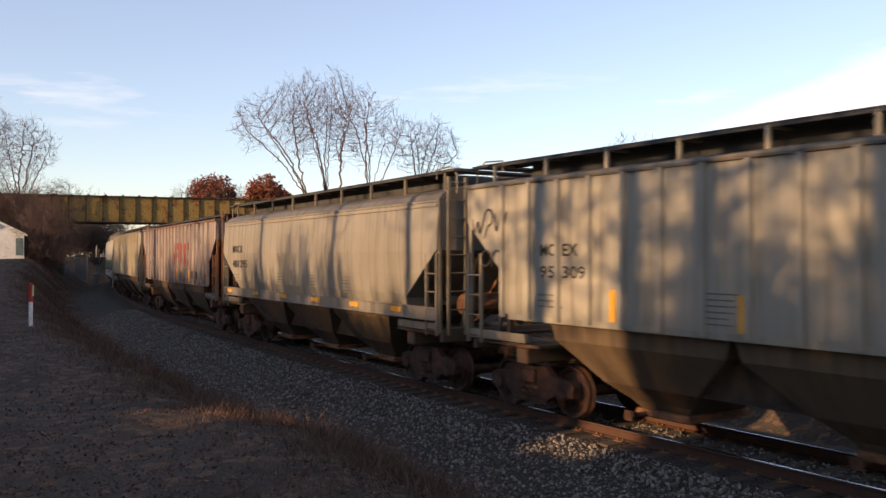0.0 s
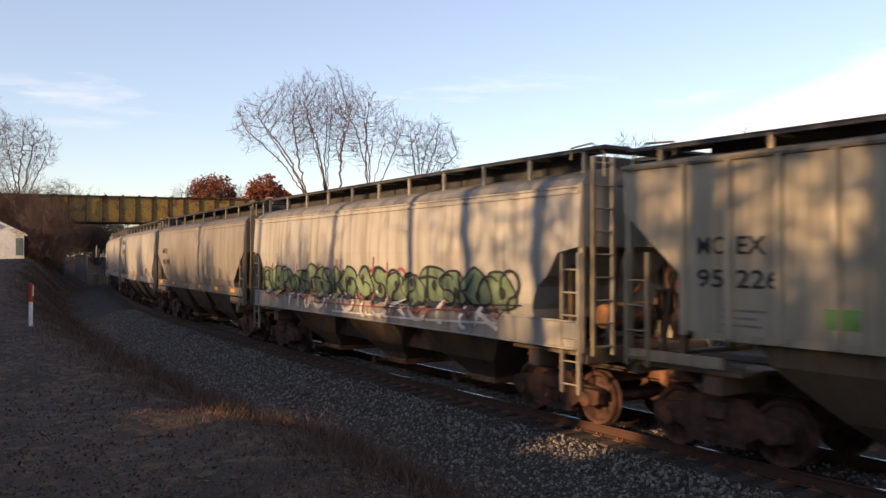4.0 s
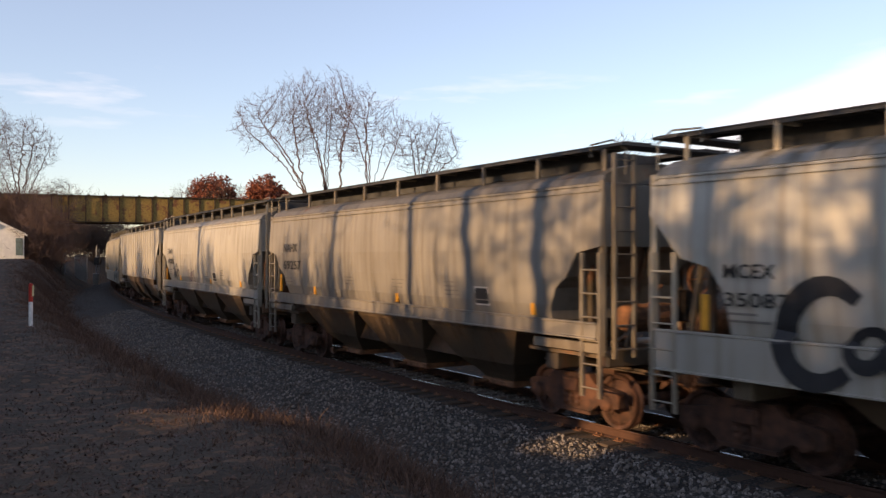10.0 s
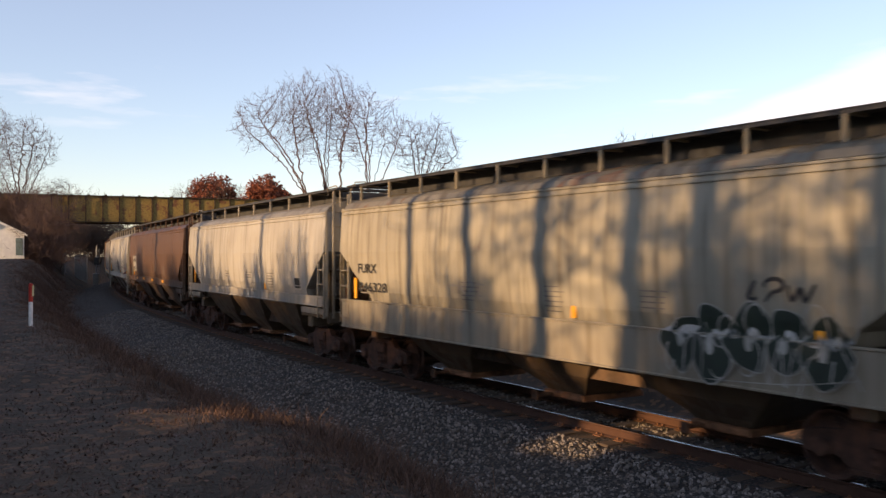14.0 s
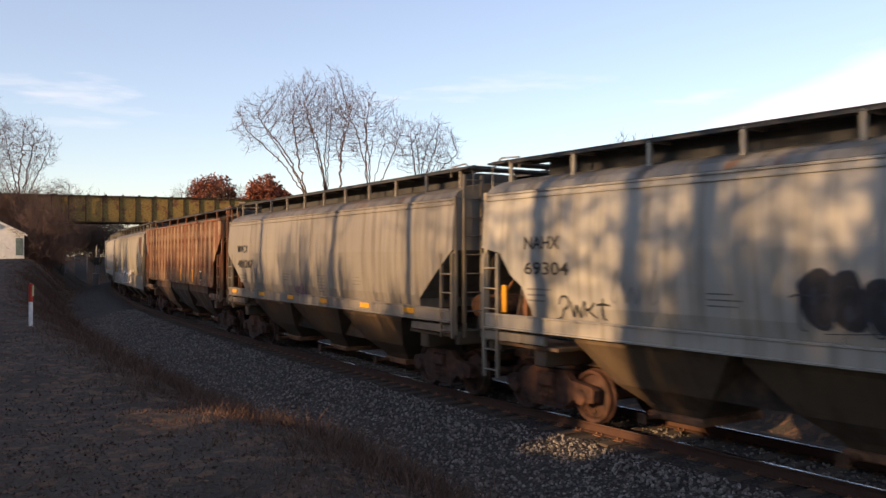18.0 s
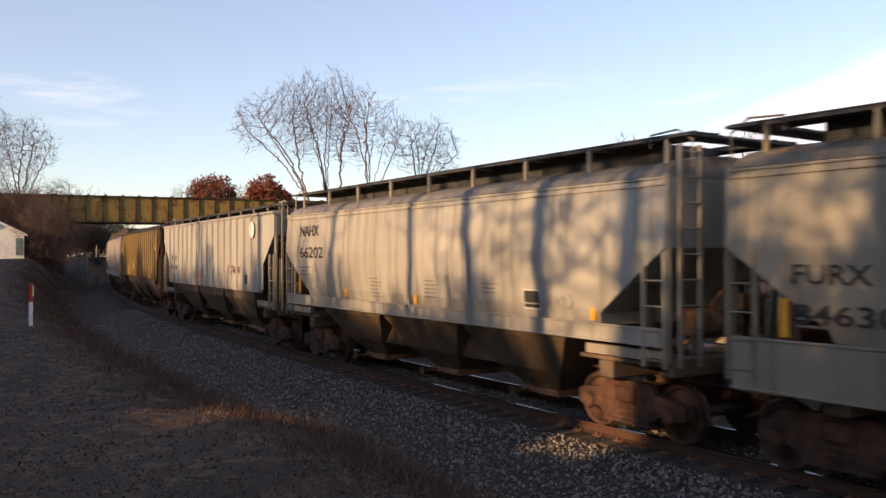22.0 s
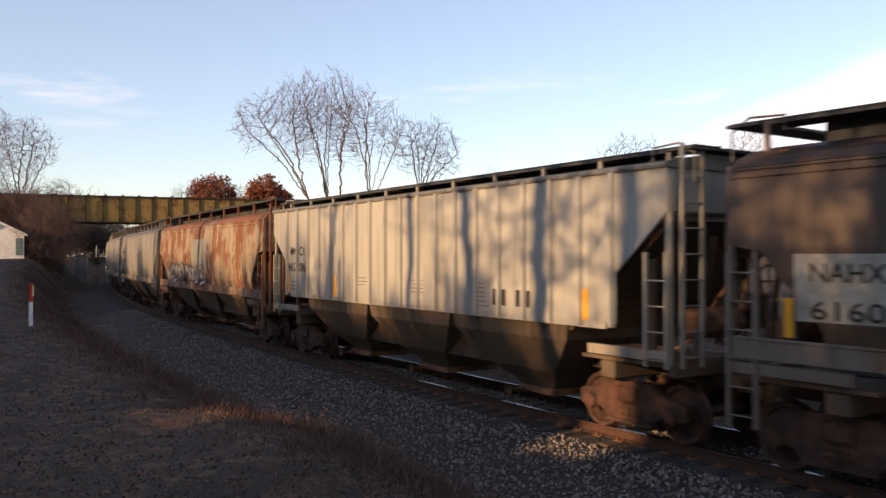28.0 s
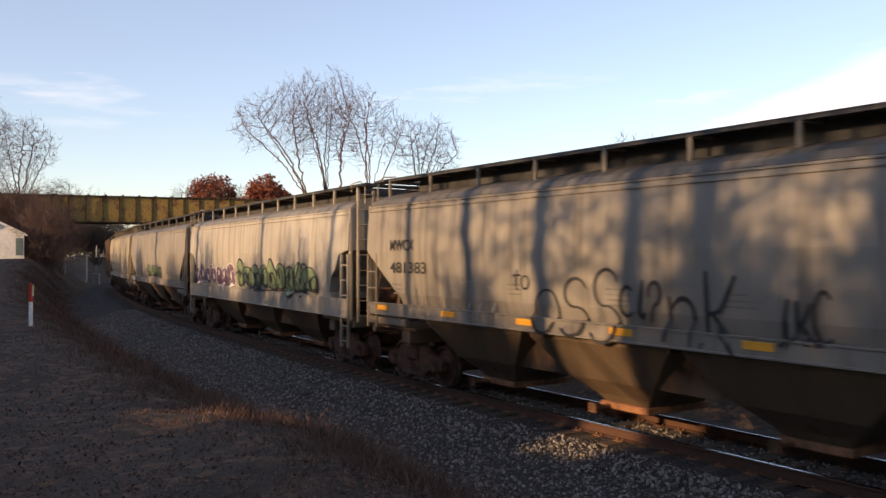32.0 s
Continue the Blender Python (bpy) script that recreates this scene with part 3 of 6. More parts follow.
def forked(seed, height, blobs, stems, low=0.1, wide=0.35):
    """Limbs that leave the foot or the fork at a share of the height and reach up into the crown."""
    rnd = random.Random(seed)
    fork = (rnd.uniform(-0.2, 0.2), rnd.uniform(-0.2, 0.2), height * low)
    limbs = [[(0, 0, -0.3), fork]]
    for k in range(stems):
        c, r = blobs[k % len(blobs)]
        a = k * 2.4 + rnd.uniform(0, 1)
        f = rnd.uniform(0.2, 0.75)
        end = (c[0] + r[0] * f * math.cos(a), c[1] + r[1] * f * math.sin(a), c[2] + r[2] * rnd.uniform(-0.35, 0.25))
        mid = tuple(fork[i] + (end[i] - fork[i]) * (wide + 0.1 if i < 2 else 0.5) + rnd.uniform(-0.3, 0.3) for i in range(3))
        limbs.append([fork, mid, end])
    return limbs


def mat_leaf(name, a, b):
    if name not in MATS:
        n = Nodes(name)
        MATS[name] = n.done(n.mix(n.random(island=True), a, b), 0.75, 0.0, None, spec=0.25)
    return MATS[name]


def at_pixel(px, py, depth):
    """Where a sight line to a mark at that depth ends, given as picture fractions of the lens."""
    return (px - 784) / 1510.0 * depth, depth, 2.887 + (454.3 - py) / 1510.0 * depth


def seen_blob(foot, depth, px, py, rx, ry):
    """An ellipsoid of a crown, from the sight lines to its middle and its half widths."""
    k = depth / 1510.0
    x, y, _ = at_pixel(foot, 454, depth)
    z = 2.887 + (454.3 - py) * k - float(ground_z(x, y))
    return ((px - foot) * k, 0.0, z), (rx * k, min(rx * 1.1, 62) * k, ry * k)


def build_trees():
    grey = bark("grey_brown_bark", (0.040, 0.031, 0.026), (0.105, 0.082, 0.070))
    red = bark("reddish_twigs", (0.060, 0.040, 0.034), (0.125, 0.082, 0.070))
    tall, low = "tall bare deciduous tree with fine reddish twigs", "smaller bare tree with pale spreading twigs"
    top, bank = "bare tree top showing over the train", "bare tree on the bank beside the bridge"
    # foot, depth, crown ellipsoids, stems, fork, points, seed, label: the group behind the train, the tops over it, the left bank
    spec = (
        (546, 75, ((452, 222, 44, 50), (512, 215, 52, 78)), 5, 0.36, 2600, 11, tall),
        (582, 77, ((548, 205, 46, 82), (570, 225, 44, 76)), 6, 0.30, 2800, 12, tall),
        (604, 76, ((598, 192, 38, 76), (606, 240, 40, 60)), 3, 0.52, 2200, 13, tall),
        (650, 76, ((640, 222, 42, 74), (684, 232, 34, 62)), 6, 0.34, 2800, 15, tall),
        (746, 84, ((745, 262, 62, 58), (775, 275, 50, 52)), 9, 0.44, 1900, 14, low),
        (1112, 70, ((1112, 300, 70, 62),), 7, 0.40, 1100, 31, top),
        (1332, 72, ((1332, 275, 40, 52),), 5, 0.40, 600, 32, top),
        (868, 92, ((868, 340, 45, 38),), 5, 0.40, 500, 36, top),
        (318, 120, ((318, 356, 26, 30),), 5, 0.30, 500, 34, top),
        (34, 91, ((46, 262, 52, 56), (30, 300, 45, 40)), 7, 0.32, 2800, 51, bank),
        (-30, 88, ((-28, 245, 50, 72),), 6, 0.35, 2400, 52, bank),
        (108, 92, ((106, 335, 24, 18),), 5, 0.30, 900, 53, bank))
    for foot, depth, crowns, stems, fork, count, seed, label in spec:
        x, y, _ = at_pixel(foot, 454, depth)
        blobs = [seen_blob(foot, depth, *c) for c in crowns]
        high = max(c[2] + r[2] for c, r in blobs)
        crown_tree("bare_tree", x, y, seed, forked(seed, high, blobs, stems, fork), blobs, label, red if label != top else grey, count, twig=0.0075 if label == tall else 0.0085, power=2.75, spur=0.7, step=0.3 if depth < 95 else 0.4, kill=0.36 if depth < 95 else 0.5)
    # oaks that keep their russet leaves
    rust_leaf = mat_leaf("russet_oak_leaf", (0.10, 0.028, 0.017), (0.21, 0.066, 0.034))
    for foot, depth, crowns, seed in ((374, 122, ((374, 352, 44, 40), (392, 345, 26, 30)), 41), (468, 118, ((470, 350, 34, 38), (452, 352, 22, 26)), 42), (425, 130, ((424, 378, 30, 26),), 43), (498, 124, ((498, 362, 18, 24),), 44)):
        x, y, _ = at_pixel(foot, 454, depth)
        blobs = [seen_blob(foot, depth, *c) for c in crowns]
        high = max(c[2] + r[2] for c, r in blobs)
        crown_tree("oak_tree", x, y, seed, forked(seed, high, blobs, 7, 0.3), blobs, "round oak still holding russet brown leaves", grey, 700, (rust_leaf, 7000, 0.20), twig=0.02, step=0.5, kill=0.6)


def thicket(name, spots, label, mat, seed, h, n=14, group="", slim=1.0, twig=0.006):
    """Tangled bushes of thin stems: one bush at each spot."""
    rnd = random.Random(seed)
    shapes = []
    for k in range(3):
        wood, crown = grow(seed + k, h, 0.75, 0.028, n, 4, lift=0.15, first=0.1, twig=twig, kids=(3, 5))
        b = len(wood[0])
        vs = wood[0] + crown[0]
        fs = wood[1] + [tuple(b + i for i in f) for f in crown[1]]
        shapes.append(from_lists("bush_growth", vs, fs))
    for x, y, sc in spots:
        t = thing(name, x, y, float(ground_z(x, y)), rnd.uniform(0, 360), label, "bush", group)
        part("bush_growth", rnd.choice(shapes), mat, t, m=Matrix.Diagonal((sc * slim, sc * slim, sc * rnd.uniform(0.85, 1.12), 1)))


def build_brush():
    red = MATS["reddish_twigs"]
    rnd = random.Random(5)
    spots = []
    for px in range(-34, 100, 9):
        d = rnd.uniform(80, 90) if px > 64 else rnd.uniform(87.5, 90)
        x, y, _ = at_pixel(px + rnd.uniform(-6, 6), 454, d)
        spots.append((x, y, rnd.uniform(1.2, 2.1)))
    thicket("bramble_bush", spots, "tangled leafless reddish brush against the bridge", red, 61, 4.2, 12, "brush by the bridge")
    # woods behind the bridge
    spots = []
    for k in range(34):
        px, d = rnd.uniform(60, 420), rnd.uniform(118, 150)
        x, y, _ = at_pixel(px, 454, d)
        o = float(track_off(np.array(x), np.array(y))[0])
        if abs(o) > 6:
            spots.append((x, y, rnd.uniform(1.6, 2.6)))
    thicket("brush", spots, "leafless brush beyond the bridge", MATS["grey_brown_bark"], 66, 4.2, 12, "brush beyond the bridge")
    spots = []
    for k in range(26):
        s = -75 + k * 3.6
        x, y, a = on_track(s, -6.2 - rnd.uniform(0, 3))
        spots.append((x, y, rnd.uniform(0.45, 0.62)))
    thicket("brush", spots, "low leafless brush on the far side of the track", MATS["grey_brown_bark"], 69, 3.2, 12, "brush behind the track")


def build_shade():
    """Woods at the camera's back, between the sun and the track."""
    grey = MATS["grey_brown_bark"]
    flat = Vector((TO_SUN.x, TO_SUN.y)).normalized()
    for s, d, r, wide, mid, half, count, seed in SHADE_TREES:
        x, y, a = on_track(s, 1.6)
        p = Vector((x, y)) + flat * d
        rnd = random.Random(seed)
        blobs = [((0.0, 0.0, mid), (wide, wide, half))]
        limbs = [[(0, 0, -0.3), (rnd.uniform(-0.3, 0.3), rnd.uniform(-0.3, 0.3), mid * 0.55), (rnd.uniform(-0.8, 0.8), rnd.uniform(-0.8, 0.8), mid + half * 0.5)]]
        crown_tree("bare_tree", p.x, p.y, seed, limbs, blobs, "tall bare tree at the camera's back", grey, count * 4, step=0.42, twig=r, reach=3.2, kill=0.5, power=2.3)
    # thicket out of view, added to shade the ballast and the cars' undersides
    spots = []
    for s, d, sc in SHADE_BRUSH:
        x, y, a = on_track(s, 1.6)
        p = Vector((x, y)) + flat * d
        spots.append((p.x, p.y, sc))
    thicket("shade_thicket", spots, "unseen dense leafless thicket added to shade the track", grey, 71, 3.4, 34, "thicket behind the camera", 0.42, 0.010)
    # low row out of view, added to block the sun from the near bank
    spots = []
    for k in range(18):
        x, y, a = on_track(1.6 + k * 0.45, 11.3 + 0.25 * (k % 3))
        spots.append((x, y, 0.185 + 0.012 * (k % 2)))
    thicket("shade_shrub", spots, "unseen low shrub added to shade the bank", grey, 75, 3.4, 40, "shrubs on the bank", 1.0, 0.04)


# along the track, away from it, twig radius, crown half width, its middle and half height, points, seed
SHADE_TREES = ((0.6, 29, 0.016, 2.2, 12.5, 4.0, 80, 81), (3.2, 31, 0.019, 2.4, 12.0, 4.6, 170, 82), (5.4, 27, 0.020, 2.6, 11.2, 4.6, 210, 83), (7.4, 34, 0.021, 3.0, 12.6, 5.2, 260, 84),
               (9.2, 28, 0.022, 3.0, 11.2, 4.8, 280, 85), (11.0, 32, 0.021, 3.2, 12.0, 5.2, 280, 86), (12.8, 26, 0.022, 3.0, 11.2, 4.8, 260, 87), (15.0, 33, 0.022, 3.2, 12.6, 5.2, 260, 88),
               (-3.5, 36, 0.015, 2.4, 14.5, 4.0, 70, 89), (-9.0, 34, 0.015, 2.4, 14.5, 4.0, 60, 90), (-17.0, 33, 0.017, 3.0, 14.0, 4.5, 80, 91), (-26.0, 35, 0.017, 3.0, 14.5, 4.5, 70, 92), (-40.0, 36, 0.017, 3.0, 14.5, 4.5, 70, 93))


def brush_scale(s):
    """The thicket is taller in places and has a gap that lets the sun through to the ballast."""
    if 4.5 < s < 6.8:
        return 1.05
    if 6.8 <= s < 8.4:
        return 1.72
    return 2.06 if s < 4.5 else 2.12


SHADE_BRUSH = tuple((-66 + k * 0.8, 25 + (k * 7 % 5), brush_scale(-66 + k * 0.8) * (1 + 0.04 * (k * 5 % 4))) for k in range(110))


# ---- bridge ----
def build_bridge():
    n = Nodes("rust_stained_ochre_girder")
    a = n.noise(0.9, 6.0, None, 0.65)
    b = n.noise(5.0, 5.0)
    col = n.mix(n.ramp(b, 0.3, 0.7), (0.145, 0.096, 0.026), (0.23, 0.154, 0.043))
    col = n.mix(n.ramp(a, 0.50, 0.62), col, (0.11, 0.045, 0.02))
    web = n.done(col, 0.8, 0.0, b, 0.3, 0.02)
    dark = simple("dark_rusted_flange", (0.045, 0.028, 0.018), 0.85, 0.0, 0.4, 4.0, 0.3)
    conc = simple("sooty_abutment_stone", (0.11, 0.098, 0.085), 0.9, 0.0, 0.4, 2.0, 0.5)
    br = thing("girder_bridge", -43.2, 92.0, 0.0, math.degrees(math.atan2(8.0, 19.7)), "ochre steel plate girder railway bridge, rust stained", "bridge", kind="structure")
    L0, L1, zb, zt = -6.0, 36.0, 6.72, 9.55
    for y0, nm in ((0.0, "girder"), (5.2, "girder")):
        bm = bmesh.new()
        box(bm, L0, L1, y0 - 0.01, y0 + 0.01, zb, zt)
        g = part(nm, bm, web, br)
        for z0, z1, w in ((zt, zt + 0.07, 0.24), (zb - 0.07, zb, 0.24)):
            bm = bmesh.new()
            box(bm, L0, L1, y0 - w, y0 + w, z0, z1)
            part("flange", bm, dark, g, "dark rusted flange")
        bm = bmesh.new()
        box(bm, -0.05, 0.05, -0.16, -0.012, zb, zt)
        st = finish(bm, "stiffener")
        k = L0
        while k < L1:
            part("stiffener", st, dark, g, m=Matrix.Translation((k, y0, 0)))
            k += 1.72
    bm = bmesh.new()
    box(bm, L0, L1, 0.2, 5.0, zb + 1.2, zb + 1.5)
    part("deck", bm, dark, br)
    for x0, x1 in ((-9.0, 2.2), (24.5, 36.0)):
        bm = bmesh.new()
        box(bm, x0, x1, -0.4, 5.6, -1.5, zb - 0.08, 0.05)
        part("abutment", bm, conc, br, "dark stone abutment")
    bm = bmesh.new()
    for k in range(24):
        box(bm, L0 + k * 1.75, L0 + k * 1.75 + 0.22, -0.05, 5.25, zt + 0.072, zt + 0.2)
    part("deck_ties", bm, dark, br)
    # the embankment that the bridge line runs on
    for lo, hi in ((-260, -7.5), (34.5, 300)):
        bm = bmesh.new()
        rings = []
        for k in range(25):
            u = lo + (hi - lo) * k / 24
            rings.append([(u, -9.5, -1.0), (u, -1.0, zt - 0.6), (u, 6.2, zt - 0.6), (u, 14.7, -1.0)])
        loft(bm, rings)
        part("embankment", bm, bpy.data.materials["earth_with_dead_grass_and_leaves"], br, "brushy earth embankment")


# ---- shed, tank, post, sign ----
def build_shed():
    white = simple("white_clapboard", (0.74, 0.72, 0.66), 0.7, 0.0, 0.10, 3.0, 0.1)
    roof = simple("grey_shingle", (0.20, 0.19, 0.18), 0.9, 0.0, 0.3, 9.0, 0.3)
    x, y, _ = at_pixel(43, 454, 80)
    z = float(ground_z(x - 3, y))
    sh = thing("shed", x, y, z, 27, "small white clapboard shed with a low gable roof", "shed")
    bm = bmesh.new()
    w, d, he, hr = 5.4, 6.0, 2.35, 3.75
    prism(bm, [(-w, -0.3), (0, -0.3), (0, he), (-w / 2, hr - 0.1), (-w, he)], 0, d)
    part("body", bm, white, sh)
    boards = bmesh.new()
    for k in range(11):
        box(boards, -w - 0.01, 0.015, -0.018, 0.0, 0.05 + k * 0.21, 0.05 + k * 0.21 + 0.012)
    part("clapboard_laps", boards, white, sh)
    for x0, x1 in ((0.25, -w / 2), (-w - 0.25, -w / 2)):
        bm = bmesh.new()
        z0 = he - 0.12
        loft(bm, [[(x0, yy, z0), (x1, yy, hr), (x1, yy, hr + 0.09), (x0, yy, z0 + 0.09)] for yy in (-0.3, d + 0.3)])
        part("roof_slope", bm, roof, sh)
        bm = bmesh.new()
        loft(bm, [[(x0, yy, z0 - 0.12), (x1, yy, hr - 0.12), (x1, yy, hr + 0.085), (x0, yy, z0 + 0.085)] for yy in (-0.34, -0.305)])
        part("barge_board", bm, white, sh)
    bm = bmesh.new()
    box(bm, -0.72, -0.10, -0.05, -0.004, 0.35, 1.95)
    part("window", bm, simple("dull_green_glazing", (0.12, 0.16, 0.14), 0.3, 0.0, 0.2), sh, "grey green window in the front wall")
    # the tank in front of it
    tank = thing("propane_tank", x - 2.6, y - 4.5, z, 10, "white rounded propane tank on short legs", "tank")
    bm = bmesh.new()
    prof = [(0.02, -1.55), (0.35, -1.5), (0.58, -1.3), (0.66, -1.0), (0.66, 1.0), (0.58, 1.3), (0.35, 1.5), (0.02, 1.55)]
    loft(bm, [[(u, r * math.cos(k * math.tau / 20), 0.95 + r * math.sin(k * math.tau / 20)) for k in range(20)] for r, u in prof])
    part("shell", finish(bm, "shell", True), simple("white_tank_paint", (0.72, 0.71, 0.68), 0.45, 0.0, 0.1), tank)
    for u in (-0.9, 0.9):
        bm = bmesh.new()
        box(bm, u - 0.09, u + 0.09, -0.4, 0.4, -0.25, 0.42, 0.02)
        part("saddle", bm, simple("grey_concrete", (0.3, 0.29, 0.27), 0.9), tank)
    bm = bmesh.new()
    disc(bm, 0, -0.12, 0.12, 1.66, [(0.05, 0), (0.14, 0.1), (0.14, 0.9), (0.05, 1)], 12)
    part("valve_cap", bm, MATS["white_tank_paint"], tank)


def build_post():
    x, y, _ = at_pixel(55, 454, 24.0)
    z = float(ground_z(x, y))
    post = thing("marker_post", x, y, z, 0, "round marker post, red upper half and white lower half", "marker post")
    for nm, z0, z1, col in (("lower_sleeve", -0.2, 0.70, (0.78, 0.76, 0.72)), ("upper_sleeve", 0.70, 1.20, (0.52, 0.035, 0.02))):
        bm = bmesh.new()
        rings = [[(0.055 * math.cos(k * math.tau / 14), 0.055 * math.sin(k * math.tau / 14), zz) for k in range(14)] for zz in (z0, z1)]
        if nm == "upper_sleeve":
            rings.append([(0.03 * math.cos(k * math.tau / 14), 0.03 * math.sin(k * math.tau / 14), z1 + 0.02) for k in range(14)])
        loft(bm, rings)
        part(nm, bm, simple("post_" + nm, col, 0.5, 0.0, 0.12), post, "red plastic sleeve" if nm == "upper_sleeve" else "white plastic sleeve")
    bm = bmesh.new()
    box(bm, 0.058, 0.066, -0.05, 0.05, 0.86, 1.16)
    part("warning_strip", bm, simple("pale_strip", (0.6, 0.55, 0.3), 0.6), post)
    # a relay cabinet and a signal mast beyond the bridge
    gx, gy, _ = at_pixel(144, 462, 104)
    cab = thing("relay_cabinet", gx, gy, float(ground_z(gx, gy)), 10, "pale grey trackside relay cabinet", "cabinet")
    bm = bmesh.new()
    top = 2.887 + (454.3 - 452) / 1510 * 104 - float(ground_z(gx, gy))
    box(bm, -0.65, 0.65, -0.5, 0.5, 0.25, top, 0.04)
    # pale enamel set darker to stand in for the shade it should be in
    part("body", bm, simple("shaded_grey_enamel", (0.24, 0.24, 0.24), 0.5, 0.0, 0.1), cab)
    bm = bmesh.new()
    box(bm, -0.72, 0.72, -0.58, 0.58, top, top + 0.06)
    part("lid", bm, MATS["shaded_grey_enamel"], cab)
    bm = bmesh.new()
    box(bm, -0.6, 0.6, -0.45, 0.45, -0.3, 0.25)
    part("plinth", bm, simple("grey_concrete", (0.3, 0.29, 0.27), 0.9), cab)
    gx, gy, _ = at_pixel(171, 462, 106)
    sig = thing("signal_mast", gx, gy, float(ground_z(gx, gy)), 0, "grey trackside signal mast with a ladder and cabinet", "signal")
    bm = bmesh.new()
    rod(bm, [(0, 0, -0.3), (0, 0, 5.0)], 0.07, 8)
    part("mast", bm, MATS["shaded_grey_enamel"], sig)
    bm = bmesh.new()
    box(bm, -0.3, 0.3, -0.12, 0.2, 2.6, 3.5, 0.03)
    part("signal_head", bm, simple("black_signal_back", (0.02, 0.02, 0.02), 0.6), sig)
    bm = bmesh.new()
    box(bm, -0.35, 0.35, -0.3, 0.3, 0.0, 1.5, 0.03)
    part("base_box", bm, MATS["shaded_grey_enamel"], sig)
    bm = bmesh.new()
    for u in (-0.2, 0.2):
        rod(bm, [(u, 0.25, 0), (u, 0.25, 4.6)], 0.02, 4)
    for k in range(12):
        rod(bm, [(-0.2, 0.25, 0.4 + k * 0.35), (0.2, 0.25, 0.4 + k * 0.35)], 0.015, 4)
    part("ladder", bm, MATS["shaded_grey_enamel"], sig)


build_ground()
build_track()
scatter_stones()
scatter_weeds()
build_trees()
build_brush()
build_shade()
build_bridge()
build_shed()
build_post()


# ---- the train ----
SHARED = {}
HALF = 1.575        # half the width over the side sheets


def shared(key, maker):
    if key not in SHARED:
        SHARED[key] = maker()
    return SHARED[key]


def mk(fn, name, smooth_it=False):
    bm = bmesh.new()
    fn(bm)
    return finish(bm, name, smooth_it)


def side_x(L, cut):
    """Outline of a side sheet in x and z for a car of side length L: the shape of the cut at both ends."""
    h = L / 2
    if cut == "step":
        right = [(h, 4.05), (h, 3.05), (h - 0.55, 2.95), (h - 0.85, 2.55), (h - 1.15, 2.35), (h - 1.35, 1.95), (h - 1.35, 1.80)]
    elif cut == "arch":
        right = [(h, 4.05), (h, 3.5), (h - 0.45, 3.0), (h - 0.58, 2.86), (h - 1.05, 2.74), (h - 1.27, 2.45), (h - 1.35, 2.1), (h - 1.35, 1.80)]
    elif cut == "post":
        right = [(h, 4.21), (h, 3.55), (h - 1.08, 2.62), (h - 1.08, 1.84)]
    else:
        right = [(h, 4.05), (h, 3.02), (h - 1.45, 1.98), (h - 1.50, 1.80)]
    left = [(-x, z) for x, z in right[::-1]]
    return right + left


CURVED = [(1.45, 1.78), (1.53, 2.05), (1.572, 2.5), (1.59, 3.0), (1.57, 3.5), (1.535, 3.9), (1.50, 4.07), (1.40, 4.20), (1.18, 4.30), (0.75, 4.40), (0.0, 4.46)]


def width_at(z):
    return float(np.interp(z, [c[1] for c in CURVED], [c[0] for c in CURVED]))


def body_curved(L, cut):
    """Smooth side car: sides bowed outwards into the roof, the lower corners cut back at the ends."""
    def fn(bm):
        out = side_x(L, cut)
        rights = sorted([(z, x) for x, z in out if x > 0])
        zs = [r[0] for r in rights]
        xs = [r[1] for r in rights]
        levels = sorted({round(z, 3) for z in ([c[1] for c in CURVED] + zs)})
        rows = []
        for z in levels:
            y = width_at(z)
            if z <= max(zs):
                x = float(np.interp(z, zs, xs))
            else:
                x = L / 2 - 0.02 - (z - 4.05) * 0.35
            n = 10
            rows.append([(-x + 2 * x * k / n, -y, z) for k in range(n + 1)] + [(x - 2 * x * k / n, y, z) for k in range(n + 1)])
        loft(bm, [r for r in rows if r[0][2] <= 4.075])
    return mk(fn, "body")


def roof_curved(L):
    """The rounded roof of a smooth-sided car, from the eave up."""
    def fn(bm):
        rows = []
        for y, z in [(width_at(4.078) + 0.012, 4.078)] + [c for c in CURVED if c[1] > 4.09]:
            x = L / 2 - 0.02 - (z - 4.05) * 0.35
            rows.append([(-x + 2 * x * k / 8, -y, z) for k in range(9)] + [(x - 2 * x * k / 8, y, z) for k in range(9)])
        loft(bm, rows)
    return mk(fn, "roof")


def body_ribbed(L):
    """Flat sided car: side sheets, sloping floors at the ends and a shallow pitched roof."""
    def fn(bm):
        h = L / 2
        out = side_x(L, "post")
        for y0, y1 in ((-HALF, -HALF + 0.03), (HALF - 0.03, HALF)):
            prism(bm, out, y0, y1)
        inner = HALF - 0.031
        hull = [(h - 0.03, 4.21), (h - 0.03, 3.55), (h - 2.7, 1.75), (-h + 2.7, 1.75), (-h + 0.03, 3.55), (-h + 0.03, 4.21)]
        prism(bm, hull, -inner, inner)
    return mk(fn, "body")


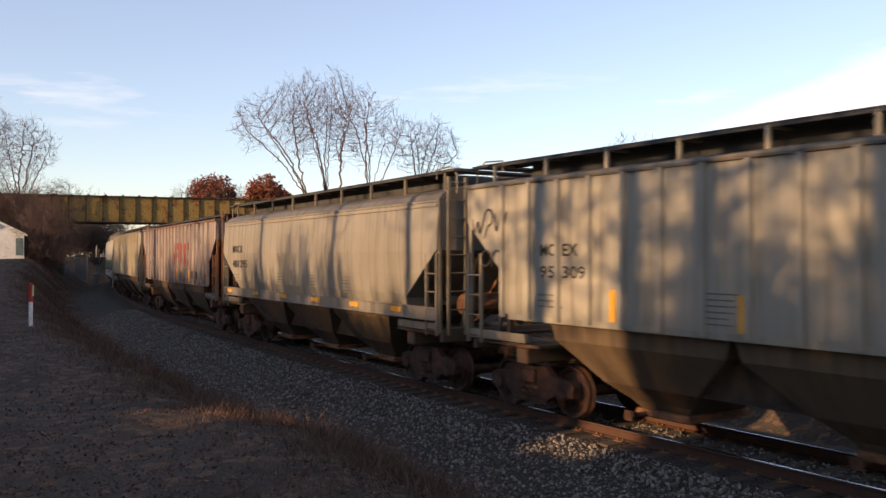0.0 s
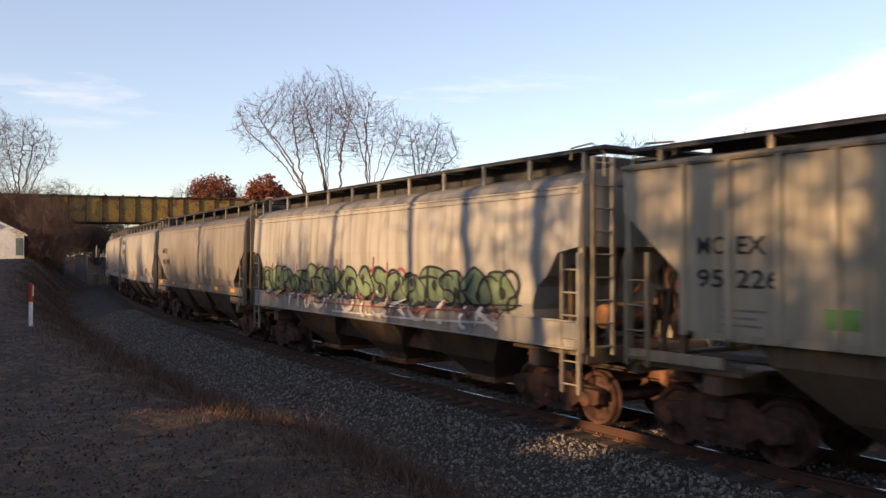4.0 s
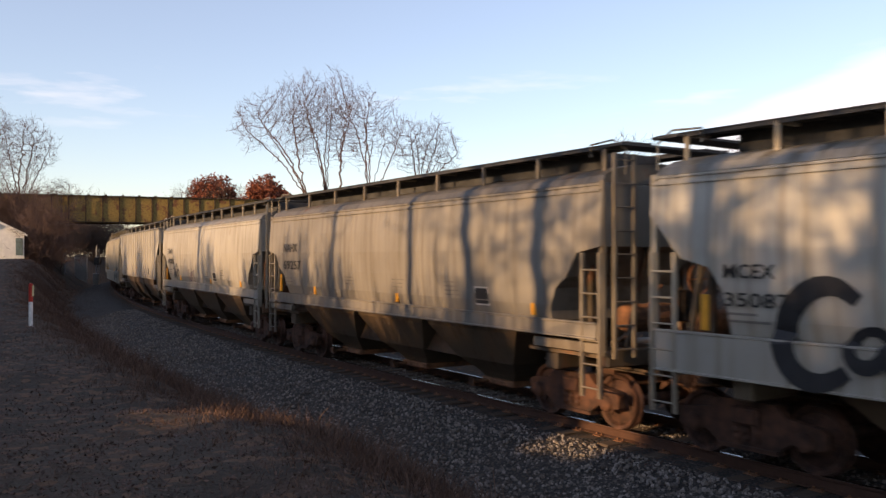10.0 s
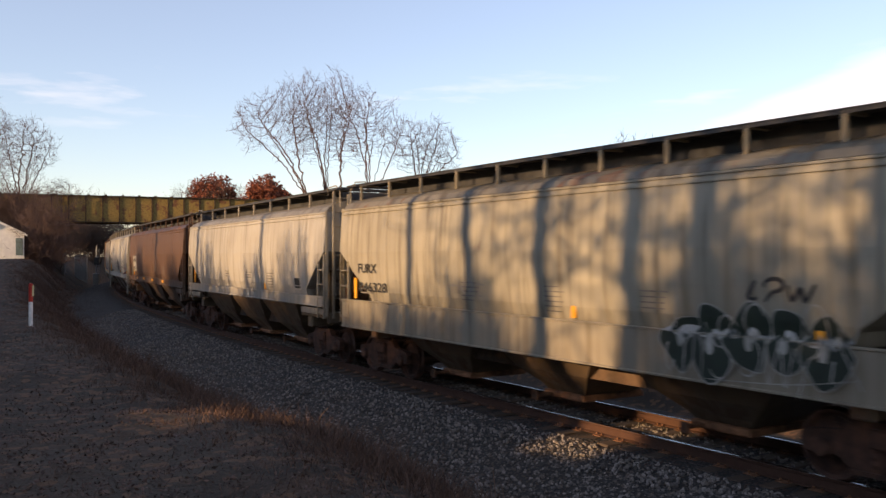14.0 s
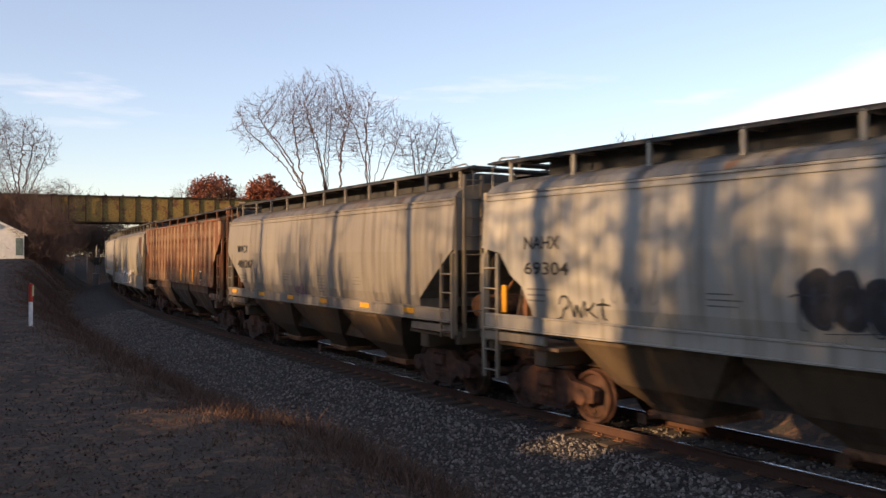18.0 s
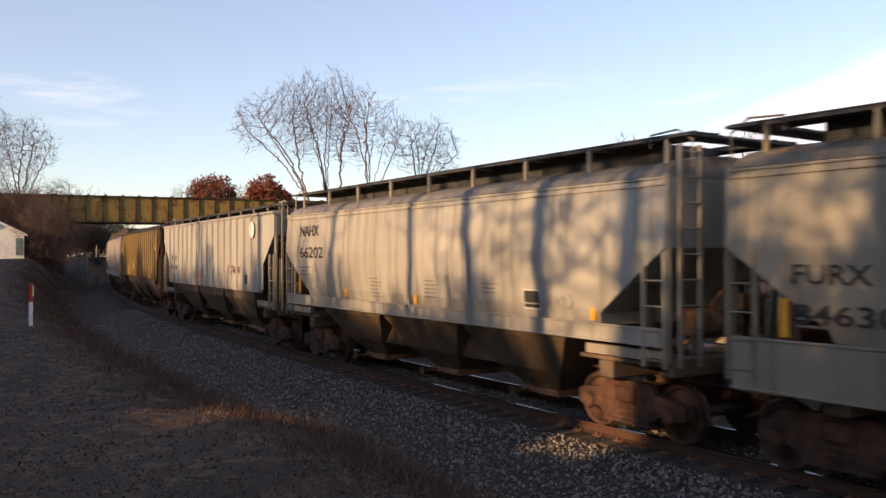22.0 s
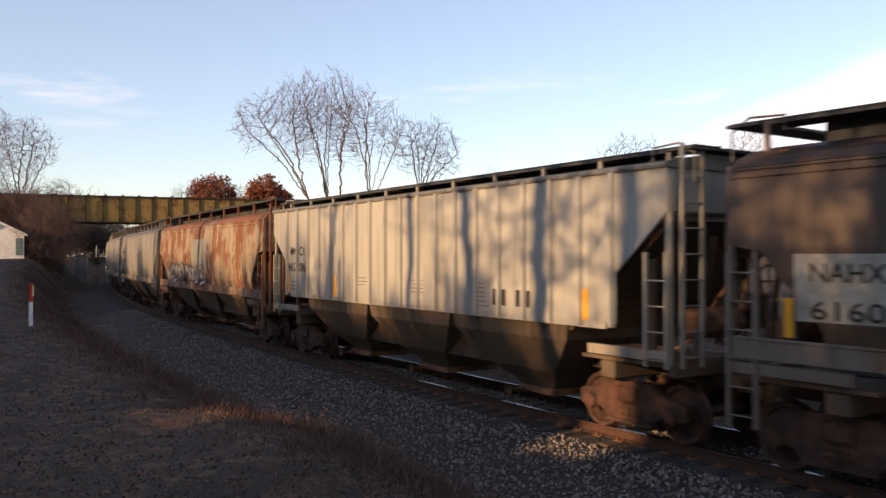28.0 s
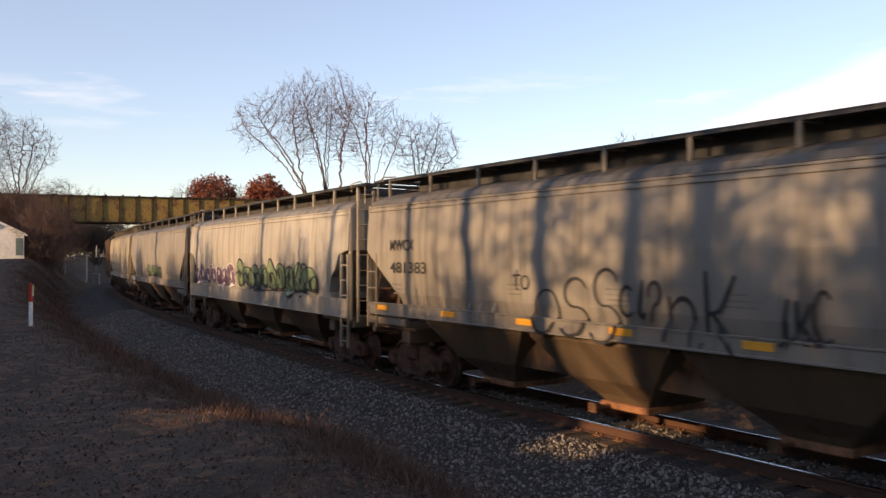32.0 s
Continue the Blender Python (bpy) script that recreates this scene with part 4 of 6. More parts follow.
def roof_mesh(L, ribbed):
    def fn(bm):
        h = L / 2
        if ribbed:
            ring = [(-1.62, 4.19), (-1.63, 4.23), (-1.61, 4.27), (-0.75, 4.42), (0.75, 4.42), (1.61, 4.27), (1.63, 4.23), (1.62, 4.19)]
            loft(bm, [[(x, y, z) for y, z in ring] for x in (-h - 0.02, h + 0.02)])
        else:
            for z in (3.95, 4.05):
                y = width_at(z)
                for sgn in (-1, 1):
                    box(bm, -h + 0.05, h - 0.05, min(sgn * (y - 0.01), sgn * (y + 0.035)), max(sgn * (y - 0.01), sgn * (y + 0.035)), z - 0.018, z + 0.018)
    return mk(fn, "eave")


def trough(L):
    def fn(bm):
        h = L / 2 - 0.9
        loft(bm, [[(x, y, z) for y, z in ((-0.70, 4.30), (-0.67, 4.68), (-0.3, 4.70), (0.3, 4.70), (0.67, 4.68), (0.70, 4.30))] for x in (-h, h)])
    return mk(fn, "hatch_trough")


def walk_mesh(L):
    def fn(bm):
        h = L / 2 + 0.22
        box(bm, -h, h, -0.26, 0.26, -0.018, 0.0)
        for y in (-0.26, 0.24):
            box(bm, -h, h, y, y + 0.02, -0.06, 0.012)
        k = -h + 0.2
        while k < h:
            box(bm, k, k + 0.02, -0.24, 0.24, -0.045, -0.018)
            k += 0.6
    return mk(fn, "roof_walk")


def ladder_mesh(z0, z1, w, step=0.38):
    def fn(bm):
        for u in (-w / 2, w / 2):
            box(bm, u - 0.028, u + 0.028, -0.03, 0.03, z0, z1)
        z = z0 + 0.15
        while z < z1 - 0.05:
            rod(bm, [(-w / 2, -0.02, z), (w / 2, -0.02, z)], 0.015, 5)
            z += step
    return mk(fn, "ladder")


def hopper_mesh(half):
    def fn(bm):
        rings = []
        for x, y, z in ((half, 1.46, 1.80), (half - 0.12, 1.43, 1.45), (0.98, 1.05, 0.80), (0.62, 0.75, 0.52), (0.50, 0.66, 0.40)):
            rings.append([(-x, -y, z), (x, -y, z), (x, y, z), (-x, y, z)])
        loft(bm, rings)
    return mk(fn, "hopper")


def gate_mesh():
    def fn(bm):
        box(bm, -0.55, 0.55, -0.75, 0.75, 0.28, 0.40, 0.02)
        rod(bm, [(-0.3, -1.15, 0.34), (-0.3, 1.15, 0.34)], 0.035, 6)
        for y in (-1.15, 1.15):
            box(bm, -0.38, -0.22, y - 0.02, y + 0.02, 0.26, 0.42)
    return mk(fn, "outlet_gate")


def side_frame_mesh():
    def fn(bm):
        pts = [(-1.18, 0.60), (-1.10, 0.66), (-0.62, 0.72), (-0.45, 0.88), (0.45, 0.88), (0.62, 0.72), (1.10, 0.66), (1.18, 0.60), (1.16, 0.40), (0.98, 0.36), (0.70, 0.40), (0.42, 0.22), (-0.42, 0.22),
               (-0.70, 0.40), (-0.98, 0.36), (-1.16, 0.40)]
        prism(bm, pts, -0.07, 0.07)
        for x in (-0.89, 0.89):
            disc(bm, x, -0.14, -0.06, 0.457, [(0.06, 0), (0.12, 0.15), (0.15, 1)], 12)
        for x in (-0.16, 0.0, 0.16):
            disc_z(bm, x, -0.06, 0.32, 0.60, 0.07)
        box(bm, -0.50, 0.50, -0.10, 0.10, 0.20, 0.26)
    return mk(fn, "side_frame")


def disc_z(bm, x, y, z0, z1, r):
    rings = []
    for i in range(7):
        z = z0 + (z1 - z0) * i / 6
        rr = r * (1.0 if i % 2 else 0.8)
        rings.append([(x + rr * math.cos(k * math.tau / 8), y + rr * math.sin(k * math.tau / 8), z) for k in range(8)])
    loft(bm, rings)


def wheelset_mesh():
    def fn(bm):
        disc(bm, 0, -1.0, 1.0, 0, [(0.075, 0), (0.085, 0.1), (0.085, 0.9), (0.075, 1)], 12)
        for sg in (-1, 1):
            y0, y1 = sg * 0.835, sg * 0.69
            disc(bm, 0, y0, y1, 0, [(0.10, -0.15), (0.15, 0.0), (0.20, 0.30), (0.36, 0.42), (0.395, 0.05), (0.452, 0.0), (0.457, 0.55), (0.482, 0.78), (0.482, 1.0), (0.38, 1.0), (0.14, 0.85)], 28)
            for k in range(3):
                a = k * math.tau / 3
                box(bm, 0.26 * math.cos(a) - 0.03, 0.26 * math.cos(a) + 0.03, min(y0, y1) + 0.03 if sg < 0 else max(y0, y1) - 0.06, min(y0, y1) + 0.06 if sg < 0 else max(y0, y1) - 0.03, 0.26 * math.sin(a) - 0.03, 0.26 * math.sin(a) + 0.03)
    return mk(fn, "wheelset")


def text_mesh(body, size):
    key = ("text", body, size)
    if key not in SHARED:
        cu = bpy.data.curves.new("lettering", "FONT")
        cu.body, cu.size, cu.extrude, cu.resolution_u = body, size, 0.0, 3
        cu.offset = size * 0.012
        ob = bpy.data.objects.new("lettering", cu)
        SHARED[key] = bpy.data.meshes.new_from_object(ob)
        bpy.data.objects.remove(ob)
    return SHARED[key]


def spread_of(body, size, per):
    """How far lettering is stretched so that each character takes its share of the size."""
    xs = [v.co.x for v in text_mesh(body, size).vertices]
    return len(body) * size * per / (max(xs) - min(xs))


def ribbon(verts, faces, pts, w):
    """A flat brushed stroke through points of the side's x and z."""
    base = len(verts)
    for i, (x, z) in enumerate(pts):
        a, b = pts[max(i - 1, 0)], pts[min(i + 1, len(pts) - 1)]
        dx, dz = b[0] - a[0], b[1] - a[1]
        l = math.hypot(dx, dz) or 1.0
        ww = w[i] if isinstance(w, list) else w
        verts.append((x - dz / l * ww, z + dx / l * ww))
        verts.append((x + dz / l * ww, z - dx / l * ww))
    for i in range(len(pts) - 1):
        faces.append((base + 2 * i, base + 2 * i + 2, base + 2 * i + 3, base + 2 * i + 1))


def curve_pts(pts, n=6):
    """A smooth line through points."""
    out = []
    for i in range(len(pts) - 1):
        p0, p1, p2, p3 = pts[max(i - 1, 0)], pts[i], pts[i + 1], pts[min(i + 2, len(pts) - 1)]
        for k in range(n):
            t = k / n
            out.append(tuple(0.5 * (2 * p1[j] + (p2[j] - p0[j]) * t + (2 * p0[j] - 5 * p1[j] + 4 * p2[j] - p3[j]) * t * t + (3 * p1[j] - p0[j] - 3 * p2[j] + p3[j]) * t ** 3) for j in (0, 1)))
    return out + [pts[-1]]


def arc(cx, cz, rx, rz, a0, a1, n=9):
    return [(cx + rx * math.cos(radians(a0 + (a1 - a0) * k / n)), cz + rz * math.sin(radians(a0 + (a1 - a0) * k / n))) for k in range(n + 1)]


def stroke_forms():
    """Hand-drawn forms in a unit box: open bow, ring, hump, stem, double bow, crossed stem, wave, drop loop, fork."""
    return [
        [arc(0.55, 0.45, 0.48, 0.50, 45, 315)],
        [arc(0.5, 0.36, 0.42, 0.38, 100, 470)],
        [[(0.08, 0.75), (0.14, 0.35), (0.10, -0.05)], [(0.12, 0.45)] + arc(0.48, 0.36, 0.34, 0.36, 150, 0) + [(0.84, -0.08)]],
        [[(0.62, 1.15), (0.48, 0.6), (0.42, 0.1), (0.60, -0.08), (0.78, 0.10)]],
        [arc(0.5, 0.74, 0.36, 0.27, 20, 270), arc(0.5, 0.22, 0.40, 0.27, 90, -150)],
        [[(0.50, 1.12), (0.46, 0.5), (0.52, 0.0), (0.74, -0.06)], [(0.02, 0.72), (0.5, 0.80), (1.0, 0.74)]],
        [curve_pts([(0.0, 0.82), (0.22, -0.02), (0.48, 0.62), (0.74, -0.04), (1.0, 0.9)], 4)],
        [arc(0.42, 0.62, 0.38, 0.36, 200, -90) + [(0.30, 0.0), (0.16, -0.28)]],
        [[(0.10, 1.0), (0.16, 0.5), (0.12, 0.0)], [(0.85, 0.95), (0.5, 0.5), (0.16, 0.45)], [(0.30, 0.46), (0.62, 0.2), (0.98, -0.05)]],
    ]


def tag_strokes(rnd, x0, x1, z0, z1, w, n, order=None):
    """A row of brushed, leaning strokes with a tail."""
    verts, faces = [], []
    forms = stroke_forms()
    step = (x1 - x0) / n
    for k in range(n):
        tall = rnd.uniform(0.72, 1.12)
        dz = rnd.uniform(-0.06, 0.08) * (z1 - z0)
        for line in forms[order[k % len(order)]] if order else rnd.choice(forms):
            pts = [(x0 + (k + 0.06 + u * 1.02 + 0.14 * v) * step, z0 + dz + v * tall * (z1 - z0)) for u, v in line]
            pts = curve_pts(pts, 2)
            m = len(pts)
            ribbon(verts, faces, pts, [w * (0.55 + 0.5 * math.sin(math.pi * (i + 0.6) / (m + 0.2))) for i in range(m)])
    tail = curve_pts([(x0 + 0.3 * (x1 - x0), z0 - 0.10 * (z1 - z0)), (x0 + 0.7 * (x1 - x0), z0 - 0.02 * (z1 - z0)), (x1, z0 + 0.15 * (z1 - z0))], 5)
    if n > 4:
        ribbon(verts, faces, tail, w * 0.45)
    return verts, faces


def blob(rnd, cx, cz, rx, rz, rough=0.28):
    pts = []
    turn = rnd.uniform(0, 6)
    for i in range(8):
        a = i * math.tau / 8 + rnd.uniform(-0.2, 0.2)
        r = 1.0 + rnd.uniform(-rough, rough * 0.6)
        pts.append((cx + math.cos(a) * rx * r, cz + math.sin(a) * rz * r))
    return curve_pts(pts + [pts[0]], 4)


def scaled(loop, f, g=None):
    cx = sum(p[0] for p in loop) / len(loop)
    cz = sum(p[1] for p in loop) / len(loop)
    return [(cx + (x - cx) * f, cz + (z - cz) * (g or f)) for x, z in loop]


def flat_on_side(name, verts, faces, mat, car, ribbed, lift=0.006, label="", lifts=None):
    """Lays flat shapes, given in x and z, on the camera's side of a car."""
    out = []
    for k, (x, z) in enumerate(verts):
        y = HALF if ribbed else width_at(z) if z > 1.83 else 1.612
        out.append((x, -(y + (lifts[k] if lifts else lift)), z))
    return part(name, from_lists(name, out, faces), mat, car, label)


def fan(loop, verts, faces):
    b = len(verts)
    cx = sum(p[0] for p in loop) / len(loop)
    cz = sum(p[1] for p in loop) / len(loop)
    rings = [(cx + (x - cx) * f, cz + (z - cz) * f) for f in (0.33, 0.66, 1.0) for x, z in loop]
    n = len(loop)
    verts.append((cx, cz))
    verts += rings
    for i in range(n - 1):
        faces.append((b, b + 1 + i, b + 2 + i))
        for r in (0, 1):
            p = b + 1 + r * n + i
            faces.append((p, p + n, p + n + 1, p + 1))


def spray(name, col):
    return simple("spray_" + name, col, 0.6, 0.0, 0.25, 5.0, 0.05)


def bars(verts, faces, x, z, w, h, rows, gap, rnd):
    """Small print as plain bars."""
    for r in range(rows):
        b = len(verts)
        ww = w * rnd.uniform(0.6, 1.0)
        zz = z - r * gap
        verts += [(x, zz), (x + ww, zz), (x + ww, zz + h), (x, zz + h)]
        faces.append((b, b + 1, b + 2, b + 3))


CARS = []


def build_car(i, kind, left, L, col, rust=0.2, grime=0.6, mark=(), cut="diag", label="", trim=None, extras=(), bottom=None, mark_x=None, mark_size=0.30, rib_col=None, roof_col=None, panel=None, mark_z=None, walk_z=None, drop=0.0, posts=(1.15, 18)):
    """A covered hopper: kind is ribbed or smooth; left is where its left side edge stands at the start, in metres along the track."""
    rnd = random.Random(100 + i)
    ribbed = kind == "ribbed"
    L = round(L, 1)
    h = L / 2
    car = thing("hopper_car", label=label, category="railway car", group="cars of the freight train")
    skin = paint("car_paint_%d" % i, col, rust, grime, float(i), (0.085, 0.033, 0.017) if ribbed else (0.10, 0.040, 0.020), run_down=0.55 if ribbed else 0.25)
    # hoppers: body paint darkened for the shade below the sides, plus rust and grime
    under = paint("shaded_hopper_paint_%d" % i, bottom or [col[0] * 0.24, col[1] * 0.155, col[2] * 0.085], min(1.0, rust * 0.5 + 0.55), 1.0, i + 40.0, (0.042, 0.019, 0.011), run_down=0.4)
    # end parts: shade between the cars put into the colour, with dirt and rust
    dirty_shaded = paint("shaded_end_paint_%d" % i, bottom or [col[0] * 0.28, col[1] * 0.23, col[2] * 0.17], min(1.0, rust + 0.5), 1.0, i + 140.0)
    steel, black, roofm = rust_steel(), grime_black(), roof_dark()
    trim_m = paint("trim_paint_%d" % i, trim or [col[0] * 0.95, col[1] * 0.90, col[2] * 0.82], min(1.0, rust + 0.15), 0.8, i + 80.0)
    rib_m = paint("rib_paint_%d" % i, rib_col, rust * 0.5, 0.2, i + 60.0) if rib_col else skin
    if ribbed:
        part("body", shared(("rb", L), lambda: body_ribbed(L)), skin, car)
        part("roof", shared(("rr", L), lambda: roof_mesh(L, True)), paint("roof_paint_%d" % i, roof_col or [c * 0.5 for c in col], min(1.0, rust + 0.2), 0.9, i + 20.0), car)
        rib = shared("rib", lambda: mk(lambda bm: loft(bm, [[(-0.062, 0.0, z), (-0.04, -0.065, z), (0.04, -0.065, z), (0.062, 0.0, z)] for z in (1.78, 4.20)]), "side_post"))
        slim = Matrix.Diagonal((0.8, 0.7, 1, 1)) if rib_col else Matrix.Identity(4)
        post_x = [-h + posts[0] + (L - 2 * posts[0]) * k / posts[1] for k in range(posts[1] + 1)]
        for x in post_x:
            part("side_post", rib, rib_m, car, m=Matrix.Translation((x, -HALF, 0)) @ slim)
        for x in post_x:
            part("side_post", rib, rib_m, car, m=Matrix.Translation((x, HALF, 0)) @ Matrix.Rotation(math.pi, 4, "Z"))
    else:
        part("body", shared(("cb", L, cut), lambda: body_curved(L, cut)), skin, car)
        # roof colour is darkened both for soot and for the shadow it lies in
        part("roof", shared(("rc", L), lambda: roof_curved(L)), paint("roof_paint_%d" % i, roof_col or [c * 0.55 for c in col], min(1.0, rust + 0.25), 1.0, i + 20.0), car, "rounded roof, darkened for soot and shadow")
        part("eave_seam", shared(("cr", L), lambda: roof_mesh(L, False)), skin, car)
        seam = shared("seam", lambda: mk(lambda bm: loft(bm, [[(-0.022, -width_at(z) + 0.004, z), (-0.016, -width_at(z) - 0.007, z), (0.016, -width_at(z) - 0.007, z), (0.022, -width_at(z) + 0.004, z)] for z in (1.83, 2.1, 2.5, 3.0, 3.5, 3.9)]), "side_seam"))
        for k in range(4 if i % 2 else 3):
            part("side_seam", seam, skin, car, m=Matrix.Translation((-h + 2.4 + (L - 4.8) * k / (3 if i % 2 else 2), 0, 0)))
        for sg in (-1, 1):
            ob = part("side_sill", shared(("sill", L, drop), lambda: mk(lambda bm: loft(bm, [[(x, y, z) for y, z in ((-0.06, 1.55 - drop), (0.06, 1.55 - drop), (0.06, 1.575 - drop), (0.03, 1.585 - drop), (0.03, 1.79), (0.05, 1.80), (0.05, 1.825), (-0.05, 1.825), (-0.05, 1.80), (-0.03, 1.79), (-0.03, 1.585 - drop), (-0.06, 1.575 - drop))] for x in (-h + 0.1, h - 0.1)]), "side_sill")), (skin if not trim else trim_m), car,
                      m=Matrix.Translation((0, sg * 1.55, 0)))
    wz = walk_z or (4.58 if ribbed else 4.72)
    part("hatch_trough", shared(("tr", L), lambda: trough(L)), roofm, car, "dark hatch cover along the roof", m=Matrix.Translation((0, 0, wz - 4.72)))
    wm = shared(("walk", L), lambda: walk_mesh(L))
    for y in (-0.92, 0.92):
        part("roof_walk", wm, roofm, car, "dark steel grating roof walk", m=Matrix.Translation((0, y, wz)))
    sup = shared("walk_support", lambda: mk(lambda bm: (box(bm, -0.035, 0.035, -0.02, 0.03, 4.24, 4.66), box(bm, -0.03, 0.03, -0.02, 0.5, 4.66, 4.70)), "walk_support"))
    ns = 9 if i % 2 else 11
    for k in range(ns):
        x = -h + 0.35 + (L - 0.7) * k / (ns - 1)
        part("walk_support", sup, trim_m, car, m=Matrix.Translation((x, -1.16, wz - 4.72)))
        part("walk_support", sup, trim_m, car, m=Matrix.Translation((x, 1.16, wz - 4.72)) @ Matrix.Rotation(math.pi, 4, "Z"))
    # cross walk and grab rail at the roof's ends
    for sg in (-1, 1):
        part("end_roof_walk", shared("endwalk", lambda: mk(lambda bm: box(bm, -0.26, 0.26, -1.3, 1.3, 4.66, 4.70), "end_roof_walk")), roofm, car, m=Matrix.Translation((sg * (h - 0.05), 0, wz - 4.72)))
        part("roof_grab_rail", shared("grab", lambda: mk(lambda bm: rod(bm, [(-0.45, -1.2, 4.55), (-0.45, -1.2, 4.75), (0.1, -1.2, 4.78), (0.38, -1.2, 4.6), (0.38, -1.2, 4.2)], 0.018, 5), "roof_grab_rail")), trim_m, car,
             m=Matrix.Translation((h - 0.2, 0, wz - 4.72)) if sg > 0 else Matrix.Translation((-h + 0.2, 0, wz - 4.72)) @ Matrix.Diagonal((-1, 1, 1, 1)))
    # underframe
    part("centre_sill", shared(("cs", L), lambda: mk(lambda bm: (box(bm, -h - 0.1, h + 0.1, -0.33, 0.33, 0.92, 1.32), box(bm, -h - 0.1, h + 0.1, -0.4, 0.4, 0.90, 0.93)), "centre_sill")), black, car)
    # dark block added to keep sunlit ground from showing between the hoppers
    part("centre_shroud", shared(("shr", L), lambda: mk(lambda bm: prism(bm, [(-h + 2.6, 1.74), (-h + 3.7, 0.78), (h - 3.7, 0.78), (h - 2.6, 1.74)], -0.95, 0.95), "centre_shroud")), black, car, "added dark block that closes the gaps between the hoppers")
    nh = 3
    pitch = (L - 4.6) / nh
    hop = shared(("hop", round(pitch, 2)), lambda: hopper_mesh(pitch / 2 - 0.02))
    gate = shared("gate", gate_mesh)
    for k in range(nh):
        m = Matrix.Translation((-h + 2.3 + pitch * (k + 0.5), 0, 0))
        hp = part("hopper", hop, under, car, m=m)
        part("outlet_gate", gate, steel, hp, "rusty outlet gate")
    if ribbed:
        for sg in (-1, 1):
            part("slope_brace", shared(("sb", L), lambda: mk(lambda bm: box(bm, -h + 1.3, h - 1.3, -0.03, 0.03, 1.74, 1.84), "slope_brace")), skin, car, m=Matrix.Translation((0, sg * 1.54, 0)))
    for sg in (-1, 1):
        flip = Matrix.Diagonal((sg, 1, 1, 1))
        end = part("end_platform", shared("endp", lambda: mk(lambda bm: box(bm, -2.0, -0.125, -1.44, 1.44, 1.24, 1.30), "end_platform")), dirty_shaded, car, m=Matrix.Translation((sg * h, 0, 0)) @ flip)
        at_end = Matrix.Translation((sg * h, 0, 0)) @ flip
        part("end_sill", shared("esill", lambda: mk(lambda bm: box(bm, -0.12, 0.0, -1.44, 1.44, 1.10, 1.38, 0.02), "end_sill")), dirty_shaded, car, m=at_end)
        part("body_bolster", shared("bbol", lambda: mk(lambda bm: box(bm, -1.62, -1.30, -1.40, 1.40, 0.93, 1.235, 0.03), "body_bolster")), dirty_shaded, car, m=at_end)
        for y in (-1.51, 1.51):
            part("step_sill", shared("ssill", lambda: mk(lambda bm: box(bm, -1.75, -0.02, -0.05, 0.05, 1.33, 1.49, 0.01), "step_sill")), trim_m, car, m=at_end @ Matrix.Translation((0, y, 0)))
        part("slope_sheet", shared("slope", lambda: mk(lambda bm: loft(bm, [[(-0.06, y, 3.42), (-2.35, y, 1.62), (-2.40, y, 1.70), (-0.10, y, 3.52)] for y in (-1.40, 1.40)]), "slope_sheet")), dirty_shaded, car, "rust-stained slope sheet, darkened for shade", m=Matrix.Translation((sg * h, 0, 0)) @ flip)
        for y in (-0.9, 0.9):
            part("end_brace", shared(("ebr", y), lambda: mk(lambda bm: rod(bm, [(-0.12, y, 1.30), (-0.12, y * 0.5, 3.2)], 0.05, 5), "end_brace")), dirty_shaded, car, m=at_end)
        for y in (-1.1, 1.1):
            part("slope_post", shared(("spo", y), lambda: mk(lambda bm: box(bm, -0.80, -0.70, y - 0.04, y + 0.04, 1.3, 2.85), "slope_post")), dirty_shaded, car, m=at_end)
        part("air_tank" if sg < 0 else "brake_cylinder", shared("tank", lambda: mk(lambda bm: disc(bm, -0.36, -0.75, 0.35, 1.85, [(0.05, -0.06), (0.2, 0), (0.24, 0.06), (0.24, 0.94), (0.2, 1), (0.05, 1.06)], 14), "air_tank")), steel, car, m=at_end)
        part("valve_box", shared("valve", lambda: mk(lambda bm: box(bm, -0.42, -0.10, 0.5, 0.86, 1.75, 2.3, 0.03), "valve_box")), black, car, m=at_end)
        part("brake_rod", shared("brod", lambda: mk(lambda bm: rod(bm, [(-0.5, 0.3, 2.4), (-1.2, 0.2, 1.45), (-2.6, 0.2, 0.8)], 0.025, 5), "brake_rod")), steel, car, m=at_end)
        for y in (-1, 1):
            part("corner_post", shared("cpost", lambda: mk(lambda bm: box(bm, -0.10, 0.0, -0.03, 0.03, 1.30, 4.10), "corner_post")), trim_m, car, m=Matrix.Translation((sg * (h + 0.02), y * 1.50, 0)) @ flip)
            part("side_ladder", shared(("slad", cut), lambda: ladder_mesh(0.62 if cut in ("step", "arch") else 1.24, 2.95, 0.42)), trim_m, car, m=Matrix.Translation((sg * (h - 0.24), y * 1.56, 0)) @ Matrix.Rotation(0 if y < 0 else math.pi, 4, "Z"))
        part("end_ladder", shared("elad", lambda: ladder_mesh(1.25, 4.55, 0.42)), trim_m, car, m=Matrix.Translation((sg * (h + 0.06), -1.15 * sg if sg < 0 else -1.12, 0)) @ Matrix.Rotation(math.pi / 2, 4, "Z"))
